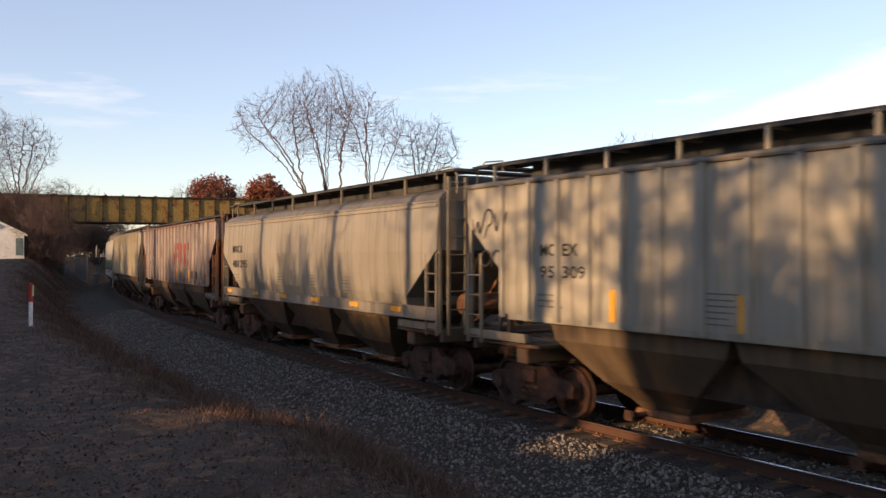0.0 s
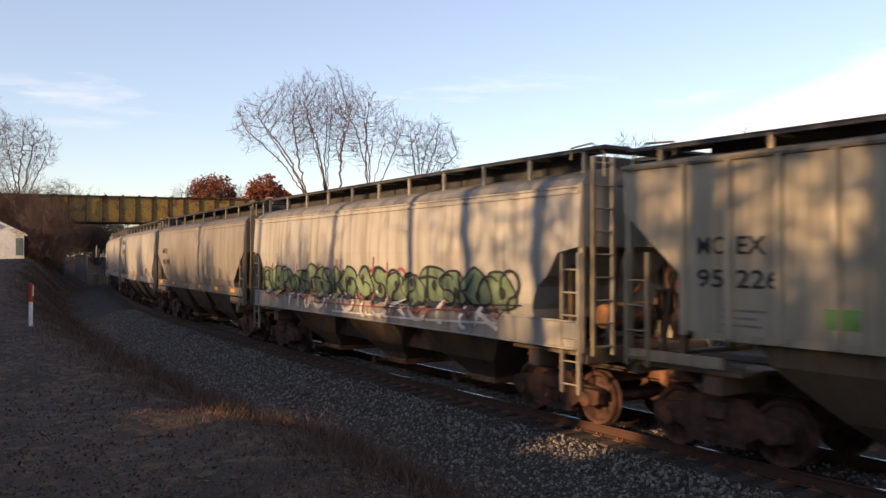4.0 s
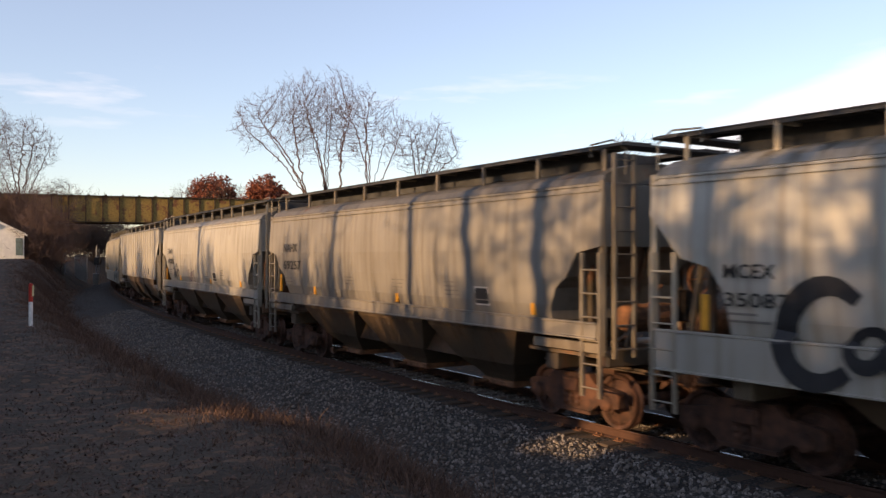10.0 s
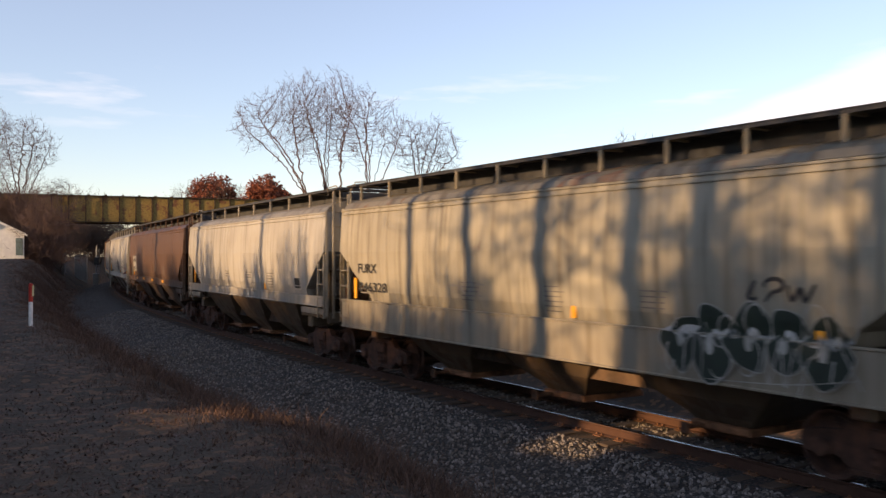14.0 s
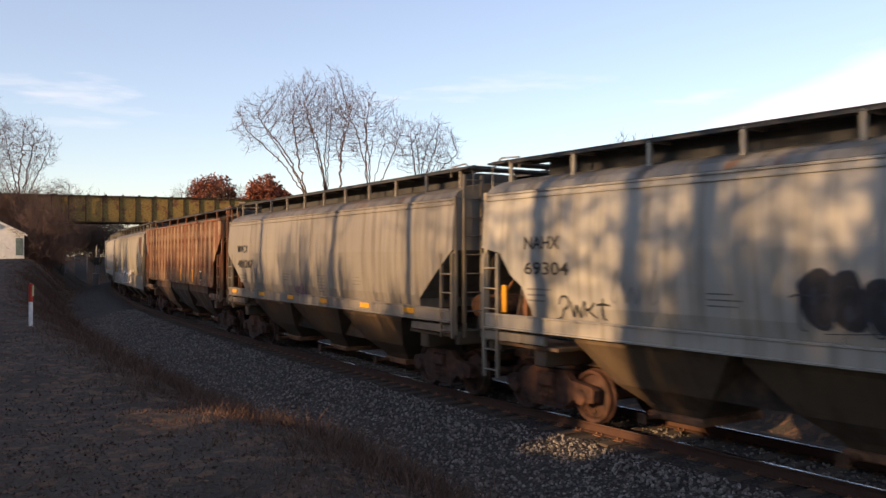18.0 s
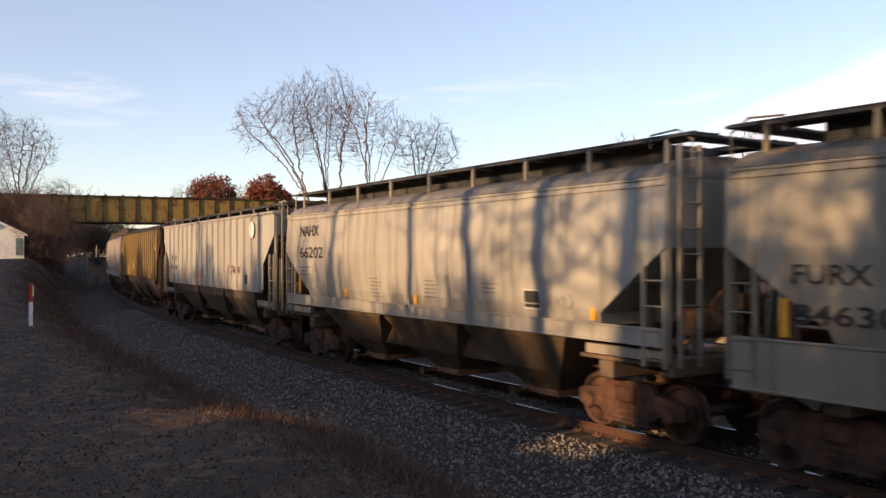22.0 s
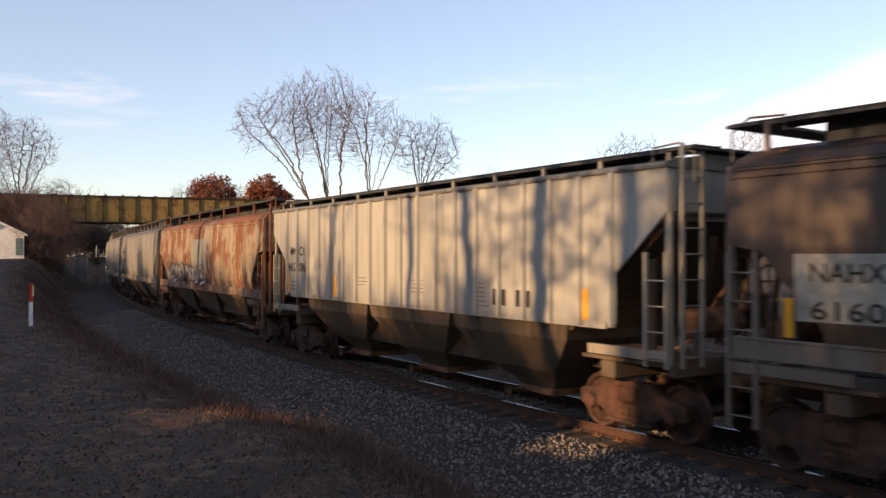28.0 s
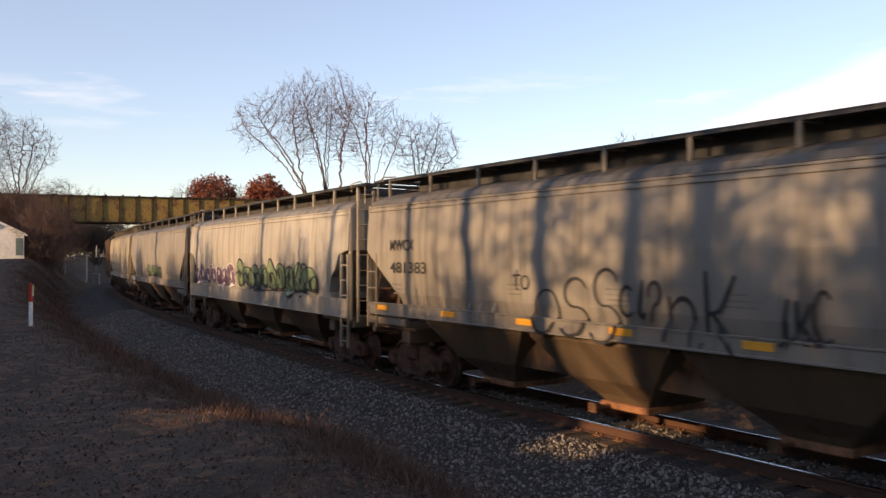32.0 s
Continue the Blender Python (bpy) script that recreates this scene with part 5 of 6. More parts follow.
        part("coupler", shared("coup", lambda: mk(lambda bm: (box(bm, 0.0, 0.45, -0.08, 0.08, 0.80, 0.98, 0.02), box(bm, 0.38, 0.56, -0.17, 0.12, 0.74, 1.02, 0.03), rod(bm, [(0.2, 0.25, 0.95), (0.35, 0.3, 0.6), (0.6, 0.3, 0.5)], 0.03, 6)), "coupler")), steel, car,
             m=Matrix.Translation((sg * h, 0, 0)) @ Matrix.Rotation(0 if sg > 0 else math.pi, 4, "Z"))
    part("brake_wheel", shared("bw", lambda: mk(lambda bm: (loft(bm, [[(0.02 * math.cos(a) , 0.26 * math.cos(b) + 0.02 * math.sin(a) * math.cos(b), 0.26 * math.sin(b) + 0.02 * math.sin(a) * math.sin(b)) for a in (0, 1.57, 3.14, 4.71)] for b in [k * math.tau / 16 for k in range(17)]], caps=False),
         box(bm, -0.012, 0.012, -0.25, 0.25, -0.015, 0.015), box(bm, -0.012, 0.012, -0.015, 0.015, -0.25, 0.25)), "brake_wheel")), steel, car, m=Matrix.Translation((h + 0.12, 0.55, 2.5)))
    # trucks
    wheels = []
    for sg in (-1, 1):
        tx = sg * (h - 1.30)
        tr = part("truck", shared("bolster", lambda: mk(lambda bm: (box(bm, -0.22, 0.22, -1.15, 1.15, 0.55, 0.80, 0.03), box(bm, -0.3, 0.3, -0.35, 0.35, 0.80, 0.92), box(bm, -0.72, -0.66, -0.9, 0.9, 0.3, 0.4), box(bm, 0.66, 0.72, -0.9, 0.9, 0.3, 0.4)), "truck")), truck_grime(), car,
                  "grimy four wheel truck", m=Matrix.Translation((tx, 0, 0)))
        for y in (-1, 1):
            part("side_frame", shared("sf", side_frame_mesh), truck_grime(), tr, m=Matrix.Translation((0, y * 1.0, 0)) @ Matrix.Rotation(0 if y < 0 else math.pi, 4, "Z"))
        for x in (-0.89, 0.89):
            wheels.append((part("wheelset", shared("ws", wheelset_mesh), simple("wheel_steel", (0.040, 0.019, 0.013), 0.6, 0.2, 0.4, 6.0, 0.2, (0.085, 0.040, 0.026)), tr, m=Matrix.Translation((x, 0, 0.457))), x, tx))
    # lettering and small print
    ink = simple("black_stencil_ink", (0.022, 0.021, 0.020), 0.7, 0.0, 0.3)
    pale = simple("white_stencil_ink", (0.45, 0.43, 0.39), 0.7, 0.0, 0.2)
    if panel:
        v = [(-h + panel[k], panel[2] + (panel[3] - panel[2]) * j / 8) for j in range(9) for k in (0, 1)]
        flat_on_side("number_panel", v, [(2 * j, 2 * j + 1, 2 * j + 3, 2 * j + 2) for j in range(8)], simple("chalky_white_panel", (0.27, 0.255, 0.22), 0.7), car, ribbed, 0.008)
    mx = mark_x if mark_x is not None else (1.75 if ribbed else 1.12)
    for k, line in enumerate(mark):
        z = (mark_z or (3.02 if not ribbed else 2.92)) - k * mark_size * (1.65 if not ribbed else 1.5)
        y = HALF + 0.012 if ribbed else max(width_at(z - 0.02), width_at(z + mark_size * 0.9)) + 0.016
        pieces = line.split(" ") if ribbed else [line]
        post = h + min(post_x, key=lambda v: abs(v + h - mx - 0.55)) if ribbed else 0.0
        for j, p in enumerate(pieces):
            x = mx if not ribbed else (post - 0.10 - len(p) * mark_size * 0.74 if j == 0 else post + 0.10)
            part("lettering", text_mesh(p, mark_size), ink, car, "black stencilled reporting mark", m=Matrix.Translation((-h + x, -y, z)) @ Matrix.Rotation(math.pi / 2, 4, "X") @ Matrix.Diagonal((spread_of(p, mark_size, 0.74 if ribbed else min(0.86, (panel[1] - mx - 0.1) / (mark_size * len(p))) if panel else 0.86), 1.15, 1, 1)))
    v, f = [], []
    if not panel:
        low = (mark_z or (3.02 if not ribbed else 2.92)) - mark_size * 1.65
        bars(v, f, -h + mx + 0.05, max(low - 0.28, 2.1), 0.7, 0.035, 2 if low < 2.3 else 3, 0.10, rnd)
    for u in (0.36, 0.53, 0.68):
        bars(v, f, -h + L * u, 2.36, 0.62, 0.022, rnd.randint(3, 6), 0.085, rnd)
    flat_on_side("small_print", v, f, simple("faded_print", (0.14, 0.13, 0.12), 0.8), car, ribbed, 0.009)["kind"] = "stuff"
    for e in extras:
        what, rest = e[0], e[1:]
        if what == "stripe":        # reflector strips: upright or lying
            upright, xs = rest
            amber = simple("amber_reflector", (0.62, 0.28, 0.025), 0.45, 0.0, 0.12)
            for x in xs:
                if upright:
                    z0, z1, w = 1.86, 2.36, 0.06
                else:
                    z0, z1, w = 1.66, 1.77, 0.24
                yy = (HALF if ribbed else (width_at(2.0) if upright else 1.58)) + 0.012
                bm = bmesh.new()
                box(bm, -h + x - w, -h + x + w, -yy - 0.004, -yy + 0.03, z0, z1)
                part("reflector_strip", bm, amber, car, "yellow reflector strip")
        elif what == "plate":
            for x in rest[0]:
                if not ribbed or i == 17:
                    flat_on_side("label_border", [(-h + x - 0.03, 1.95), (-h + x + 0.45, 1.95), (-h + x + 0.45, 2.31), (-h + x - 0.03, 2.31)], [(0, 1, 2, 3)], pale, car, ribbed, 0.007)
                flat_on_side("label_plate", [(-h + x, 1.98), (-h + x + 0.42, 1.98), (-h + x + 0.42, 2.28), (-h + x, 2.28)], [(0, 1, 2, 3)], ink, car, ribbed, 0.010, "black square label plate")
        elif what == "tag":
            x0, x1, z0, z1, w, n, col_name, col_val, *order = rest
            vv, ff = tag_strokes(rnd, -h + x0, -h + x1, z0, z1, w, n, order)
            flat_on_side("graffiti", vv, ff, spray(col_name, col_val), car, ribbed, 0.013, "spray-painted graffiti tag")["kind"] = "stuff"
        elif what == "bubble":
            x0, x1, z0, z1, n, fill_name, fill, edge_name, edge = rest
            step = (x1 - x0) / n
            rim = 0.055 if edge_name == "black" else 0.022
            lay = {"edge": ([], [], []), "fill": ([], [], []), "eye": ([], [], [])}
            for q in range(n):
                tall = rnd.uniform(0.85, 1.1)
                lp = blob(rnd, -h + x0 + (q + 0.5) * step, (z0 + z1) / 2 + rnd.uniform(-0.05, 0.05), step * 0.62, (z1 - z0) * 0.5 * tall)
                eye = blob(rnd, -h + x0 + (q + rnd.uniform(0.4, 0.6)) * step, (z0 + z1) / 2 + rnd.uniform(-0.12, 0.1), step * 0.13, (z1 - z0) * 0.17)
                for key, loop, up in (("edge", scaled(lp, 1.0 + rim / (step * 0.62), 1.0 + rim / ((z1 - z0) * 0.5)), 0.0), ("fill", lp, 0.003), ("eye", eye, 0.006)):
                    vv, ff, ll = lay[key]
                    before = len(vv)
                    fan(loop, vv, ff)
                    ll += [0.012 + up + 0.008 * (q % 3)] * (len(vv) - before)
            for key, cn, cv in (("edge", edge_name, edge), ("fill", fill_name, fill), ("eye", edge_name, edge)):
                flat_on_side("graffiti" if key == "fill" else "graffiti_outline", lay[key][0], lay[key][1], spray(cn, cv), car, ribbed, 0.012, "spray-painted bubble graffiti", lay[key][2])["kind"] = "stuff"
            vv, ff = tag_strokes(rnd, -h + x0 - 0.2, -h + x1 + 0.2, z0 + 0.05, z1, rim * 0.55, n + 2)
            flat_on_side("graffiti_shine", vv, ff, spray(edge_name, edge), car, ribbed, 0.042, "spray-painted line work")["kind"] = "stuff"
        elif what == "disc":
            x, z, r, cname, cval = rest
            loop = [(-h + x + r * math.cos(k * math.tau / 24), z + r * math.sin(k * math.tau / 24)) for k in range(25)]
            inner = scaled(loop[:-1] + [loop[0]], 0.62 if cname == "faded_yellow" else 0.05)
            vv = loop + inner
            ff = [(k, k + 1, k + 26, k + 25) for k in range(24)]
            flat_on_side("round_emblem", vv, ff, spray(cname, cval), car, ribbed, 0.060, "round painted emblem")
        elif what == "blocks":      # a painted trade sign, as plain shapes
            cname, cval, shapes = rest
            vv, ff = [], []
            for poly in shapes:
                b0 = len(vv)
                vv += [(-h + x, z) for x, z in poly]
                ff.append(tuple(range(b0, b0 + len(poly))))
            if ribbed:              # the paint goes over the posts too
                over, of = [], []
                for poly in shapes:
                    lo, hi = (min(p[0] for p in poly), min(p[1] for p in poly)), (max(p[0] for p in poly), max(p[1] for p in poly))
                    for x in [v + h for v in post_x]:
                        if lo[0] - 0.03 < x < hi[0] + 0.03:
                            b0 = len(over)
                            over += [(-h + x + u, z) for u, z in ((-0.039, lo[1]), (0.039, lo[1]), (0.039, hi[1]), (-0.039, hi[1]))]
                            of.append((b0, b0 + 1, b0 + 2, b0 + 3))
                if over:
                    flat_on_side("painted_emblem", over, of, spray(cname, cval), car, ribbed, 0.069)["kind"] = "stuff"
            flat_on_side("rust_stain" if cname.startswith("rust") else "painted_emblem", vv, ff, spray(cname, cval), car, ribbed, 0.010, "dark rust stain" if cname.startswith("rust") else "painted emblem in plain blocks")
    CARS.append((car, left + h, h - 1.30, wheels))
    return car


BEIGE, GREY, WHITE, CREAM = (0.281, 0.255, 0.211), (0.196, 0.181, 0.159), (0.318, 0.303, 0.270), (0.311, 0.270, 0.200)
BROWN, RUSTY = (0.086, 0.046, 0.027), (0.30, 0.17, 0.09)
BLACK, SILVER = (0.02, 0.02, 0.022), (0.5, 0.5, 0.48)
LEFTS = [3.02, -12.93, -29.54, -46.65, -63.40, -78.84, -94.28, -110.47, -127.25, -143.03, -158.81, -175.84, -192.08, -207.54, -224.66, -240.23, -256.11, -272.37, -289.29, -304.98, -321.87,
         -338.35, -355.48, -371.75, -388.51, -405.40, -421.25, -437.48, -454.18, -470.93, -487.4, -503.6]


# a stain that runs down from the roof's end in narrow tongues
RUST_RUN = tuple((13.75 + 0.1 * a, 3.85 - 0.1 * b) for a in range(13) for b in range(int(1 + a * 0.75 + 2 * math.sin(a * 2.3)) + 1))


def build_train():
    lens = [16.0] + [LEFTS[k - 1] - LEFTS[k] - 1.0 for k in range(1, len(LEFTS))]
    tan, old = "weathered beige steel covered hopper car with vertical side posts", "smooth-sided light grey covered hopper car"
    S, R = "smooth", "ribbed"
    lying = ("stripe", False, (0.75, 3.5, 6.0, 8.4, 10.9, 13.1))
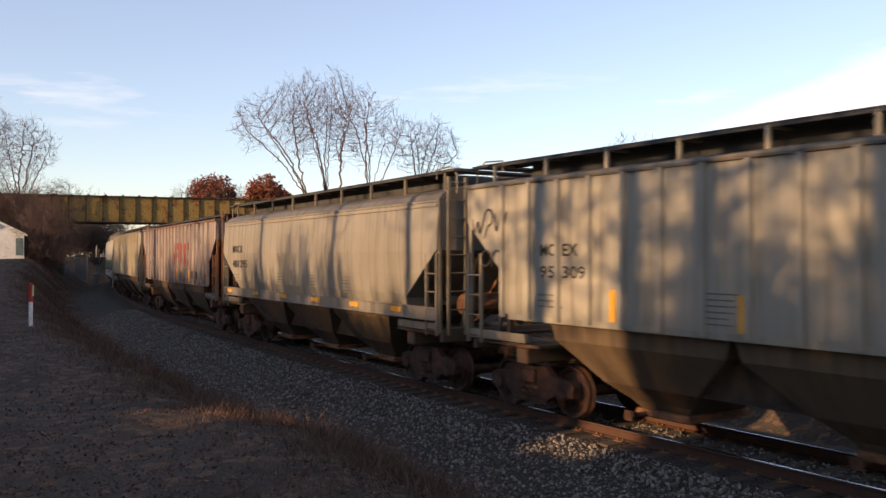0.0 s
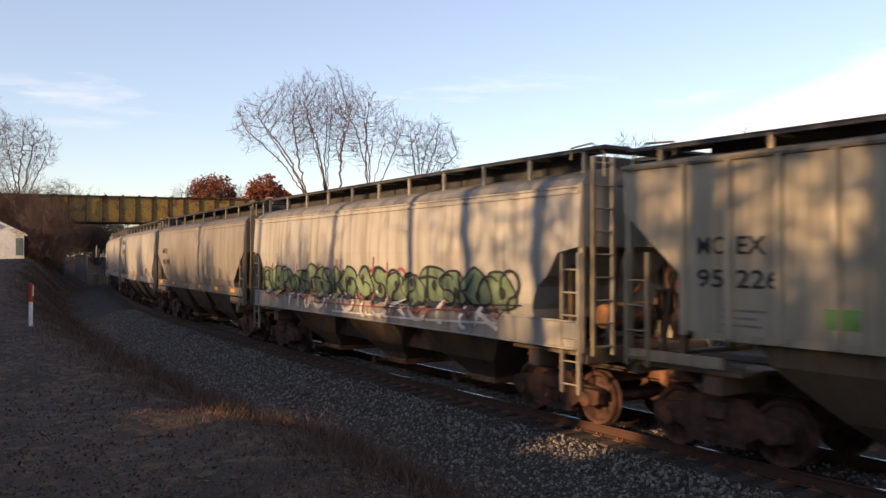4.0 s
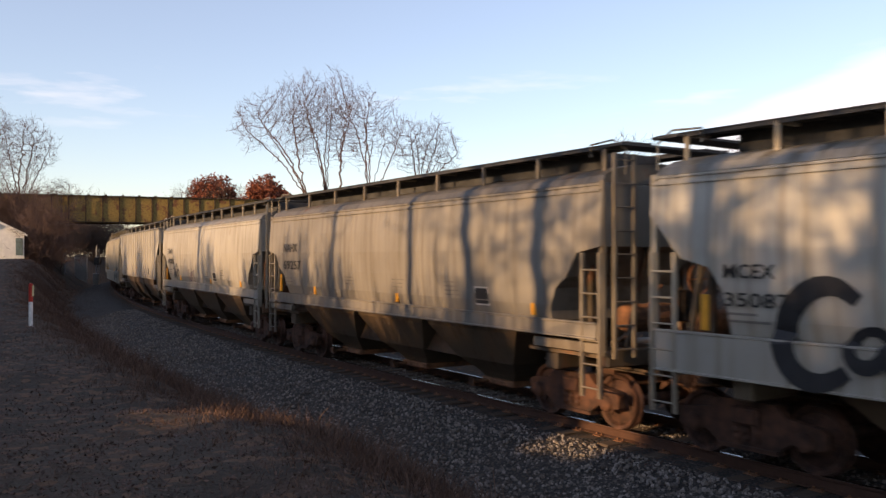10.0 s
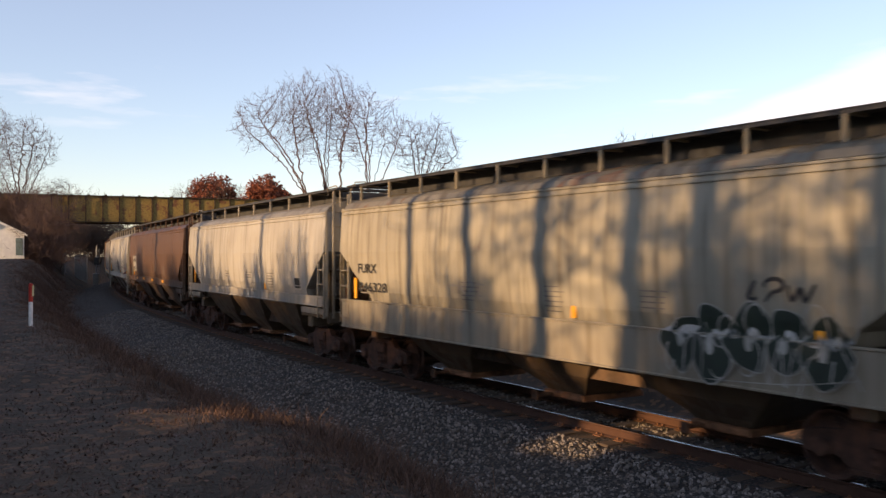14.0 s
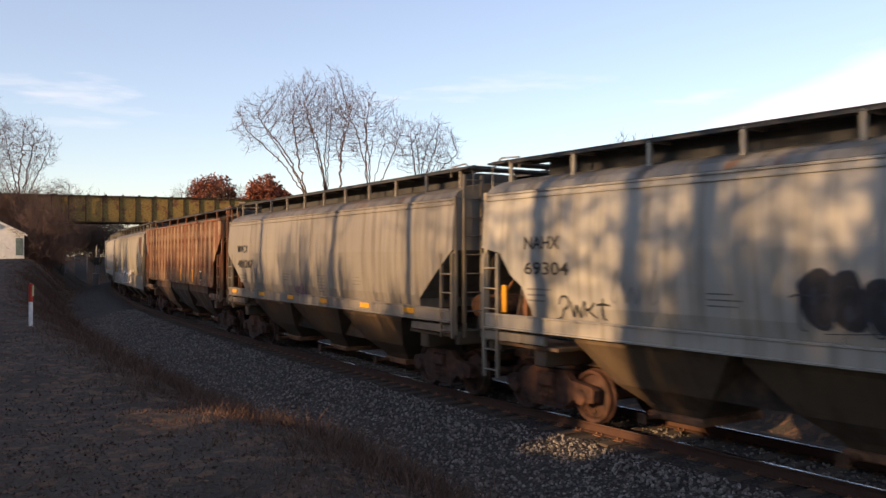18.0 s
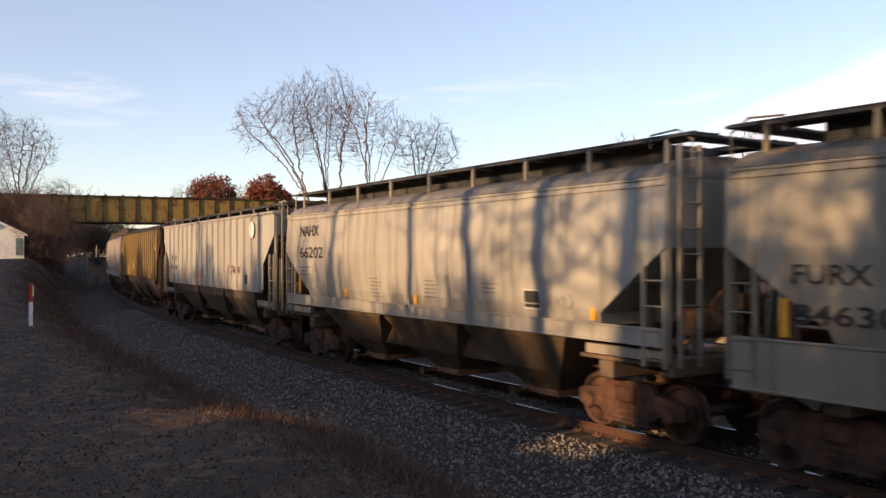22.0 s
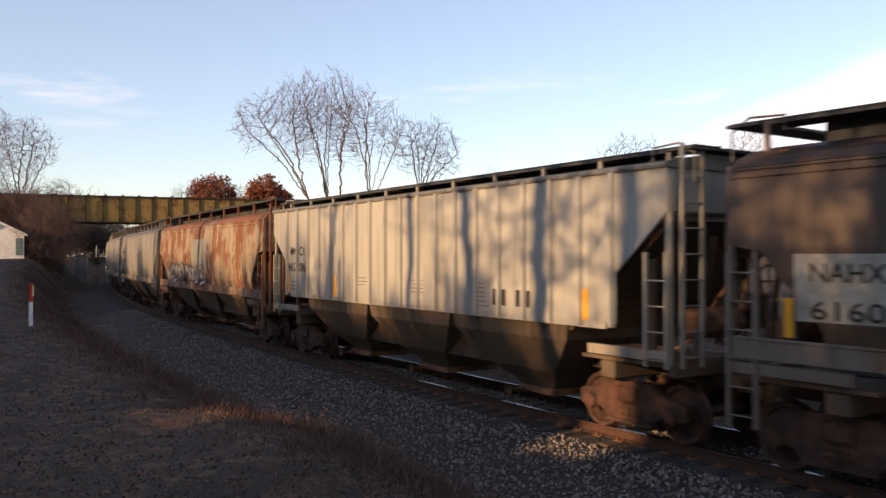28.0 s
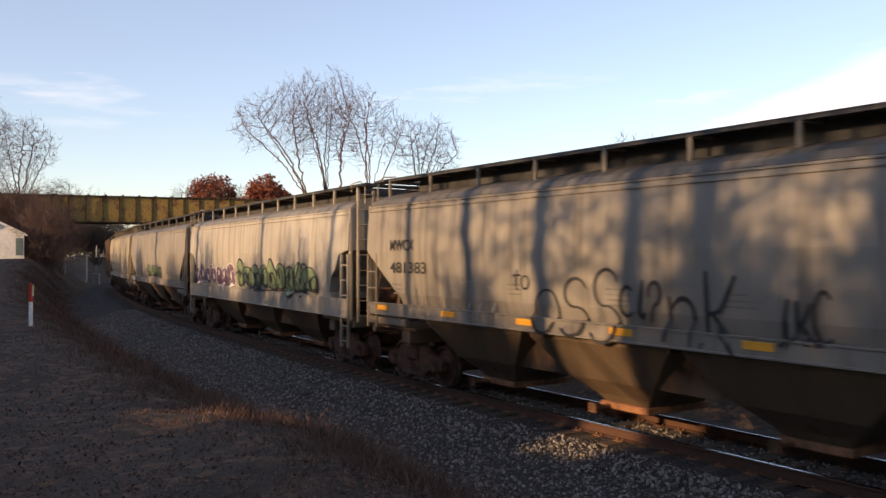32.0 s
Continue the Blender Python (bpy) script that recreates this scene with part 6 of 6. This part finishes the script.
    spec = [
        (R, BEIGE, dict(mark=("MC EX", "95 309"), mark_x=2.1, mark_z=2.90, mark_size=0.25, walk_z=4.69, label=tan, extras=(("stripe", True, (3.96, 6.37, 10.5)), ("tag", 0.15, 1.2, 3.35, 3.75, 0.022, 3, "black", BLACK), ("tag", 0.4, 1.1, 2.7, 3.2, 0.018, 2, "black", BLACK)))),
        (S, (0.215, 0.196, 0.166), dict(mark=("MWCX", "481295"), label=old, extras=(lying,))),
        (R, (0.250, 0.205, 0.190), dict(rust=0.66, grime=1.0, label="dull red-streaked covered hopper car with a red emblem", mark=("WF CX", "44 075"), walk_z=4.47, extras=(("stripe", True, (8.69, 11.08, 14.2)), ("plate", (11.35, 12.2)), ("tag", 8.3, 8.9, 1.95, 2.3, 0.016, 3, "black", BLACK), ("tag", 9.0, 11.0, 1.92, 2.35, 0.02, 6, "black", BLACK), ("tag", 12.6, 14.4, 1.9, 2.4, 0.03, 4, "grey", (0.2, 0.19, 0.18)),
            ("blocks", "signal_red", (0.20, 0.028, 0.022), tuple(((a, c), (b, c), (b, d), (a, d)) for a, b, c, d in (
                (8.33, 8.62, 2.47, 3.47), (8.625, 9.02, 3.19, 3.47), (8.16, 8.325, 3.19, 3.47), (7.92, 8.325, 2.82, 3.02), (8.625, 8.93, 2.82, 3.02), (9.11, 9.97, 3.19, 3.47), (9.11, 9.36, 2.47, 3.185), (9.44, 9.64, 2.60, 3.185), (9.72, 9.97, 2.47, 3.185),
                (10.14, 10.42, 2.52, 3.42), (10.425, 11.0, 3.17, 3.47), (10.425, 11.0, 2.47, 2.77))))))),
        (R, CREAM, dict(mark=("MC EX", "95 226"), rust=0.25, label="cream covered hopper car with vertical side posts", extras=(("stripe", True, (9.2, 14.0)), ("plate", (12.85,)), ("blocks", "leaf_green", (0.10, 0.22, 0.06), (((3.3, 2.0), (3.75, 2.0), (3.75, 2.25), (3.3, 2.25)),))))),
        (S, WHITE, dict(cut="step", drop=0.2, rust=0.2, label="white smooth-sided covered hopper car covered in coloured graffiti", extras=(("bubble", 1.0, 14.0, 1.85, 2.6, 16, "dull_green", (0.12, 0.17, 0.10), "black", BLACK), ("tag", 1.0, 13.5, 1.75, 2.7, 0.04, 18, "dark_red", (0.20, 0.06, 0.06)), ("tag", 3.0, 13.5, 1.55, 2.2, 0.05, 12, "pale", (0.5, 0.48, 0.46))))),
        (S, (0.200, 0.181, 0.155), dict(mark=("MWCX", "481493"), grime=0.5, label=old, extras=(lying,))),
        (S, WHITE, dict(mark=("NAHX", "66196"), mark_size=0.36, mark_x=0.95, mark_z=3.62, label="off-white smooth-sided covered hopper car", extras=(("stripe", True, (5.77, 7.77, 10.28)), ("plate", (11.0,))))),
        (S, WHITE, dict(mark=("NAHX", "56018"), mark_size=0.22, cut="step", mark_x=1.25, label="off-white covered hopper car with outline graffiti", extras=(("stripe", True, (0.95, 8.3, 10.99, 13.42)), ("plate", (11.3,)), ("tag", 6.2, 7.7, 1.95, 2.6, 0.022, 4, "black", BLACK), ("tag", 7.6, 8.1, 2.3, 2.6, 0.015, 2, "black", BLACK), ("tag", 8.8, 10.3, 1.85, 2.6, 0.024, 4, "black", BLACK), ("tag", 10.2, 10.8, 2.2, 2.5, 0.02, 2, "black", BLACK)))),
        (S, (0.370, 0.355, 0.318), dict(mark=("MCEX", "350872"), mark_size=0.23, mark_x=1.3, mark_z=2.60, drop=0.32, cut="arch", label="white covered hopper car with heavy black graffiti", extras=(("stripe", True, (0.95, 11.2, 14.2)), ("plate", (12.9,)), ("tag", 2.0, 3.1, 1.35, 2.45, 0.15, 1, "black", BLACK, 0), ("tag", 3.0, 5.6, 1.55, 2.15, 0.09, 5, "black", BLACK, 1, 2, 2, 6, 8), ("tag", 5.5, 6.1, 1.5, 2.6, 0.09, 1, "black", BLACK, 3), ("tag", 6.2, 7.6, 1.25, 2.65, 0.17, 1, "black", BLACK, 4), ("tag", 7.3, 10.4, 1.5, 2.6, 0.10, 6, "black", BLACK, 5, 3, 6, 3, 5, 5),
            ("tag", 9.8, 12.6, 1.4, 2.5, 0.022, 3, "black", BLACK, 1, 7, 0), ("blocks", "black", BLACK, (((9.6, 2.42), (11.1, 2.18), (11.12, 2.28), (9.62, 2.56)),))))),
        (S, GREY, dict(mark=("NAHX", "69257"), mark_x=1.2, cut="step", label=old, extras=(("stripe", True, (0.82, 3.34, 8.0, 13.0)), ("plate", (11.2,))))),
        (S, WHITE, dict(mark=("NAHX", "69080"), mark_size=0.27, mark_x=1.24, cut="step", label=old, extras=(("stripe", True, (0.7, 3.5, 8.6, 12.6)), ("plate", (9.0,)), ("tag", 2.2, 3.35, 2.0, 2.5, 0.035, 4, "black", BLACK), ("tag", 4.95, 6.1, 1.9, 2.4, 0.025, 4, "purple", (0.1, 0.06, 0.10))))),
        (R, WHITE, dict(mark=("GA CX", "95 26"), mark_x=2.1, mark_z=2.74, mark_size=0.27, posts=(1.82, 15), walk_z=4.68, label="white covered hopper car with vertical side posts", rust=0.12, extras=(("stripe", True, (5.64, 7.88, 9.97)), ("plate", (12.4,)), ("tag", 3.5, 4.15, 2.0, 2.55, 0.02, 3, "black", BLACK)))),
        (S, (0.266, 0.244, 0.192), dict(mark=("FURX", "846328"), mark_size=0.27, mark_x=1.0, mark_z=2.5, drop=0.42, rust=0.32, grime=0.7, label="dingy grey covered hopper car with dark green graffiti", extras=(("stripe", True, (0.75, 8.78, 13.3)), ("bubble", 10.9, 13.7, 1.25, 2.25, 5, "bottle_green", (0.014, 0.024, 0.017), "pale_grey", (0.28, 0.28, 0.26)), ("tag", 12.1, 13.2, 2.35, 2.62, 0.03, 3, "black", BLACK), ("tag", 5.0, 6.2, 2.15, 2.4, 0.02, 4, "grey", (0.2, 0.19, 0.18))))),
        (S, WHITE, dict(label=old, extras=(("stripe", True, (0.8, 9.5)), ("plate", (12.2,))))),
        (S, BROWN, dict(mark=("NAHX", "508714"), mark_size=0.27, mark_x=1.62, rust=0.45, grime=0.5, trim=BROWN, mark_z=2.58, panel=(1.52, 2.72, 2.08, 2.92), label="rusty brown smooth-sided covered hopper car with a white number panel", extras=(("stripe", False, (3.17, 5.43, 8.2, 11.2)), ("stripe", True, (1.42,))))),
        (S, WHITE, dict(mark=("NAHX", "69304"), mark_size=0.27, mark_x=1.27, cut="step", label="off-white covered hopper car with a black painted blot and tags", extras=(("stripe", True, (0.6, 8.6, 13.0)), ("plate", (9.2,)), ("bubble", 6.7, 8.0, 1.95, 2.65, 3, "black", BLACK, "blue_black", (0.03, 0.035, 0.05)), ("tag", 2.1, 3.3, 1.9, 2.2, 0.02, 4, "black", BLACK), ("tag", 3.2, 4.8, 2.2, 2.6, 0.02, 4, "grey", (0.2, 0.19, 0.18)), ("tag", 8.4, 9.6, 1.9, 2.2, 0.025, 4, "grey", (0.2, 0.19, 0.18)), ("tag", 9.7, 11.4, 2.15, 2.65, 0.022, 4, "black", BLACK), ("tag", 11.6, 12.8, 1.8, 2.25, 0.03, 4, "dark_red", (0.25, 0.06, 0.05))))),
        (S, GREY, dict(mark=("MWCX", "481267"), label=old, extras=(lying, ("tag", 6.1, 7.1, 1.85, 2.12, 0.03, 4, "purple", (0.06, 0.05, 0.11))))),
        (R, (0.25, 0.165, 0.10), dict(rust=0.82, grime=0.7, bottom=(0.085, 0.048, 0.027), label="heavily rusted tan covered hopper car with side posts", mark=("SH PX", "44 18"), walk_z=4.67, extras=(("stripe", True, (8.55, 10.8, 11.1)), ("plate", (12.0,))))),
        (S, (0.235, 0.212, 0.170), dict(mark=("FURX", "846301"), mark_x=0.98, mark_z=2.55, drop=0.42, rust=0.36, grime=0.6, label="stained pale covered hopper car with white graffiti and rust", extras=(("stripe", True, (0.85, 4.6, 8.0, 10.86, 13.84)), ("plate", (13.1,)), ("bubble", 2.9, 7.6, 1.3, 2.2, 6, "chalk", (0.29, 0.28, 0.26), "grey", (0.2, 0.19, 0.18)), ("tag", 2.9, 11.3, 1.35, 2.35, 0.05, 13, "pale", (0.40, 0.39, 0.36)), ("tag", 2.3, 7.0, 2.2, 2.75, 0.02, 8, "rust_brown", (0.09, 0.04, 0.02)),
            ("blocks", "rust_brown", (0.075, 0.030, 0.016), tuple(((x, z), (x + 0.101, z), (x + 0.101, z + 0.101), (x, z + 0.101)) for x, z in RUST_RUN))))),
        (S, WHITE, dict(mark=("NAHX", "66202"), mark_size=0.36, mark_x=1.05, mark_z=3.45, label="off-white smooth-sided covered hopper car", extras=(("stripe", True, (0.9, 3.9, 7.4, 13.1)), ("plate", (11.3,)), ("tag", 12.1, 12.6, 2.0, 2.3, 0.02, 2, "grey", (0.2, 0.19, 0.18))))),
        (R, (0.315, 0.308, 0.285), dict(mark=("MW CX", "461 460"), mark_x=1.75, mark_z=2.72, mark_size=0.26, posts=(1.4, 16), walk_z=4.54, roof_col=(0.29, 0.28, 0.26), rust=0.08, grime=0.3, bottom=(0.085, 0.065, 0.042), label="white covered hopper car with a round emblem on its side", extras=(("stripe", True, (1.44, 4.06, 6.69)), ("plate", (12.75,)), ("disc", 13.81, 3.75, 0.27, "pale", (0.40, 0.39, 0.36)), ("tag", 10.8, 12.3, 2.3, 2.6, 0.03, 4, "maroon", (0.10, 0.03, 0.04)), ("tag", 4.3, 4.8, 2.0, 2.3, 0.018, 1, "black", BLACK), ("tag", 5.3, 6.2, 2.0, 2.45, 0.02, 2, "black", BLACK), ("tag", 6.4, 7.4, 2.1, 2.5, 0.022, 2, "black", BLACK)))),
        (R, (0.046, 0.020, 0.011), dict(rust=0.35, grime=0.4, walk_z=4.47, trim=(0.06, 0.037, 0.026), bottom=(0.028, 0.014, 0.008), rib_col=(0.25, 0.160, 0.036), label="dark brown covered hopper car with faded yellow side posts", extras=(("disc", 0.72, 3.55, 0.36, "faded_yellow", (0.30, 0.21, 0.05)), ("disc", 14.4, 3.5, 0.34, "faded_yellow", (0.30, 0.21, 0.05)), ("stripe", True, (3.67, 6.1, 8.61)), ("blocks", "grey", (0.2, 0.19, 0.18), (((5.4, 2.15), (5.95, 2.15), (5.95, 2.55), (5.4, 2.55)),))))),
        (S, (0.296, 0.252, 0.215), dict(rust=0.28, grime=0.5, label="faded pinkish grey covered hopper car with small tags", extras=(("tag", 11.8, 13.2, 2.1, 2.6, 0.035, 4, "dark_red", (0.30, 0.05, 0.06)), ("tag", 4.0, 11.0, 1.9, 2.3, 0.02, 10, "grey", (0.2, 0.19, 0.18))))),
        (S, (0.070, 0.045, 0.032), dict(mark=("NAHX", "61603"), mark_size=0.28, mark_x=1.22, cut="step", rust=0.35, trim=(0.16, 0.13, 0.11), mark_z=2.58, panel=(1.02, 2.48, 2.08, 2.92), label="dark brown smooth-sided covered hopper car with a white number panel", extras=(("stripe", True, (0.9, 4.52, 6.75, 9.0)),))),
        (R, (0.315, 0.302, 0.272), dict(mark=("MW CX", "462 066"), mark_x=1.3, walk_z=4.52, rust=0.16, grime=0.4, bottom=(0.08, 0.056, 0.036), label="white covered hopper car with two black squares on its side", extras=(("stripe", True, (1.2, 4.4, 14.03)), ("plate", (11.42, 12.15))))),
        (S, (0.266, 0.200, 0.133), dict(cut="step", rust=0.86, grime=0.8, bottom=(0.11, 0.07, 0.035), label="badly rusted cream covered hopper car with silver graffiti", extras=(("blocks", "grey_primer", (0.18, 0.17, 0.145), tuple(((6.45, 2.41 + 0.145 * k), (8.82, 2.41 + 0.145 * k), (8.82, 2.555 + 0.145 * k), (6.45, 2.555 + 0.145 * k)) for k in range(8))), ("bubble", 2.4, 8.6, 1.86, 2.55, 7, "lilac_silver", (0.23, 0.215, 0.21), "black", BLACK), ("tag", 1.6, 3.4, 1.9, 2.4, 0.05, 4, "pale", (0.40, 0.39, 0.36)), ("stripe", True, (5.6,))))),
        (S, GREY, dict(mark=("MWCX", "481375"), label=old, extras=(lying,))),
        (S, GREY, dict(mark=("MWCX", "481383"), label="smooth-sided light grey covered hopper car with black outline graffiti", extras=(lying, ("tag", 3.2, 5.1, 1.75, 2.5, 0.022, 3, "grey", (0.2, 0.19, 0.18)), ("tag", 5.6, 6.1, 2.3, 2.6, 0.02, 2, "black", BLACK), ("tag", 6.1, 8.3, 1.6, 2.7, 0.03, 3, "black", BLACK), ("tag", 8.3, 9.2, 2.0, 2.45, 0.035, 3, "black", BLACK), ("tag", 9.2, 10.5, 1.6, 2.65, 0.038, 2, "black", BLACK), ("tag", 11.1, 11.9, 1.8, 2.4, 0.035, 3, "black", BLACK)))),
        (S, WHITE, dict(cut="step", drop=0.2, label="white smooth-sided covered hopper car with a row of coloured graffiti", extras=(("bubble", 0.8, 6.0, 1.85, 2.55, 7, "purple", (0.10, 0.06, 0.10), "pale", (0.40, 0.39, 0.36)), ("bubble", 6.4, 13.5, 1.85, 2.65, 9, "dull_green", (0.12, 0.17, 0.10), "black", BLACK)))),
        (S, (0.222, 0.207, 0.185), dict(label=old, extras=(("bubble", 6.0, 10.0, 1.9, 2.4, 4, "dull_green", (0.12, 0.17, 0.10), "black", BLACK),))),
        (S, CREAM, dict(label=old)),
        (R, BROWN, dict(label="brown covered hopper car with vertical side posts", rust=0.4)),
    ]
    for i, (kind, col, more) in enumerate(spec):
        build_car(i, kind, LEFTS[i], lens[i], col, **more)


build_train()


def motions():
    """The train rolls along the track; wheels turn while they pass near."""
    for car, mid, reach, wheels in CARS:
        rows = []
        for k in range(65):
            t = k * 0.5
            s = mid + rolled(t)
            xa, ya, _ = on_track(s - reach)
            xb, yb, _ = on_track(s + reach)
            rows.append((t, pose((xa + xb) / 2, (ya + yb) / 2, 0, 0, 0, math.degrees(math.atan2(yb - ya, xb - xa)))))
        walk(car, rows)
        for ws, x, tx in wheels:
            near = [k for k in range(961) if -19.0 < mid + tx + x + rolled(k / 30) < 10.0]
            at = sorted({0, 960, *near}) if near else [0, 960]
            lo, hi = (near[0], near[-1]) if near else (0, 0)
            rows = [(k / 30, Matrix.Translation((x, 0, 0.457)) @ Matrix.Rotation(rolled(min(max(k, lo), hi) / 30) / 0.457, 4, "Y")) for k in at]
            walk(ws, rows)


motions()
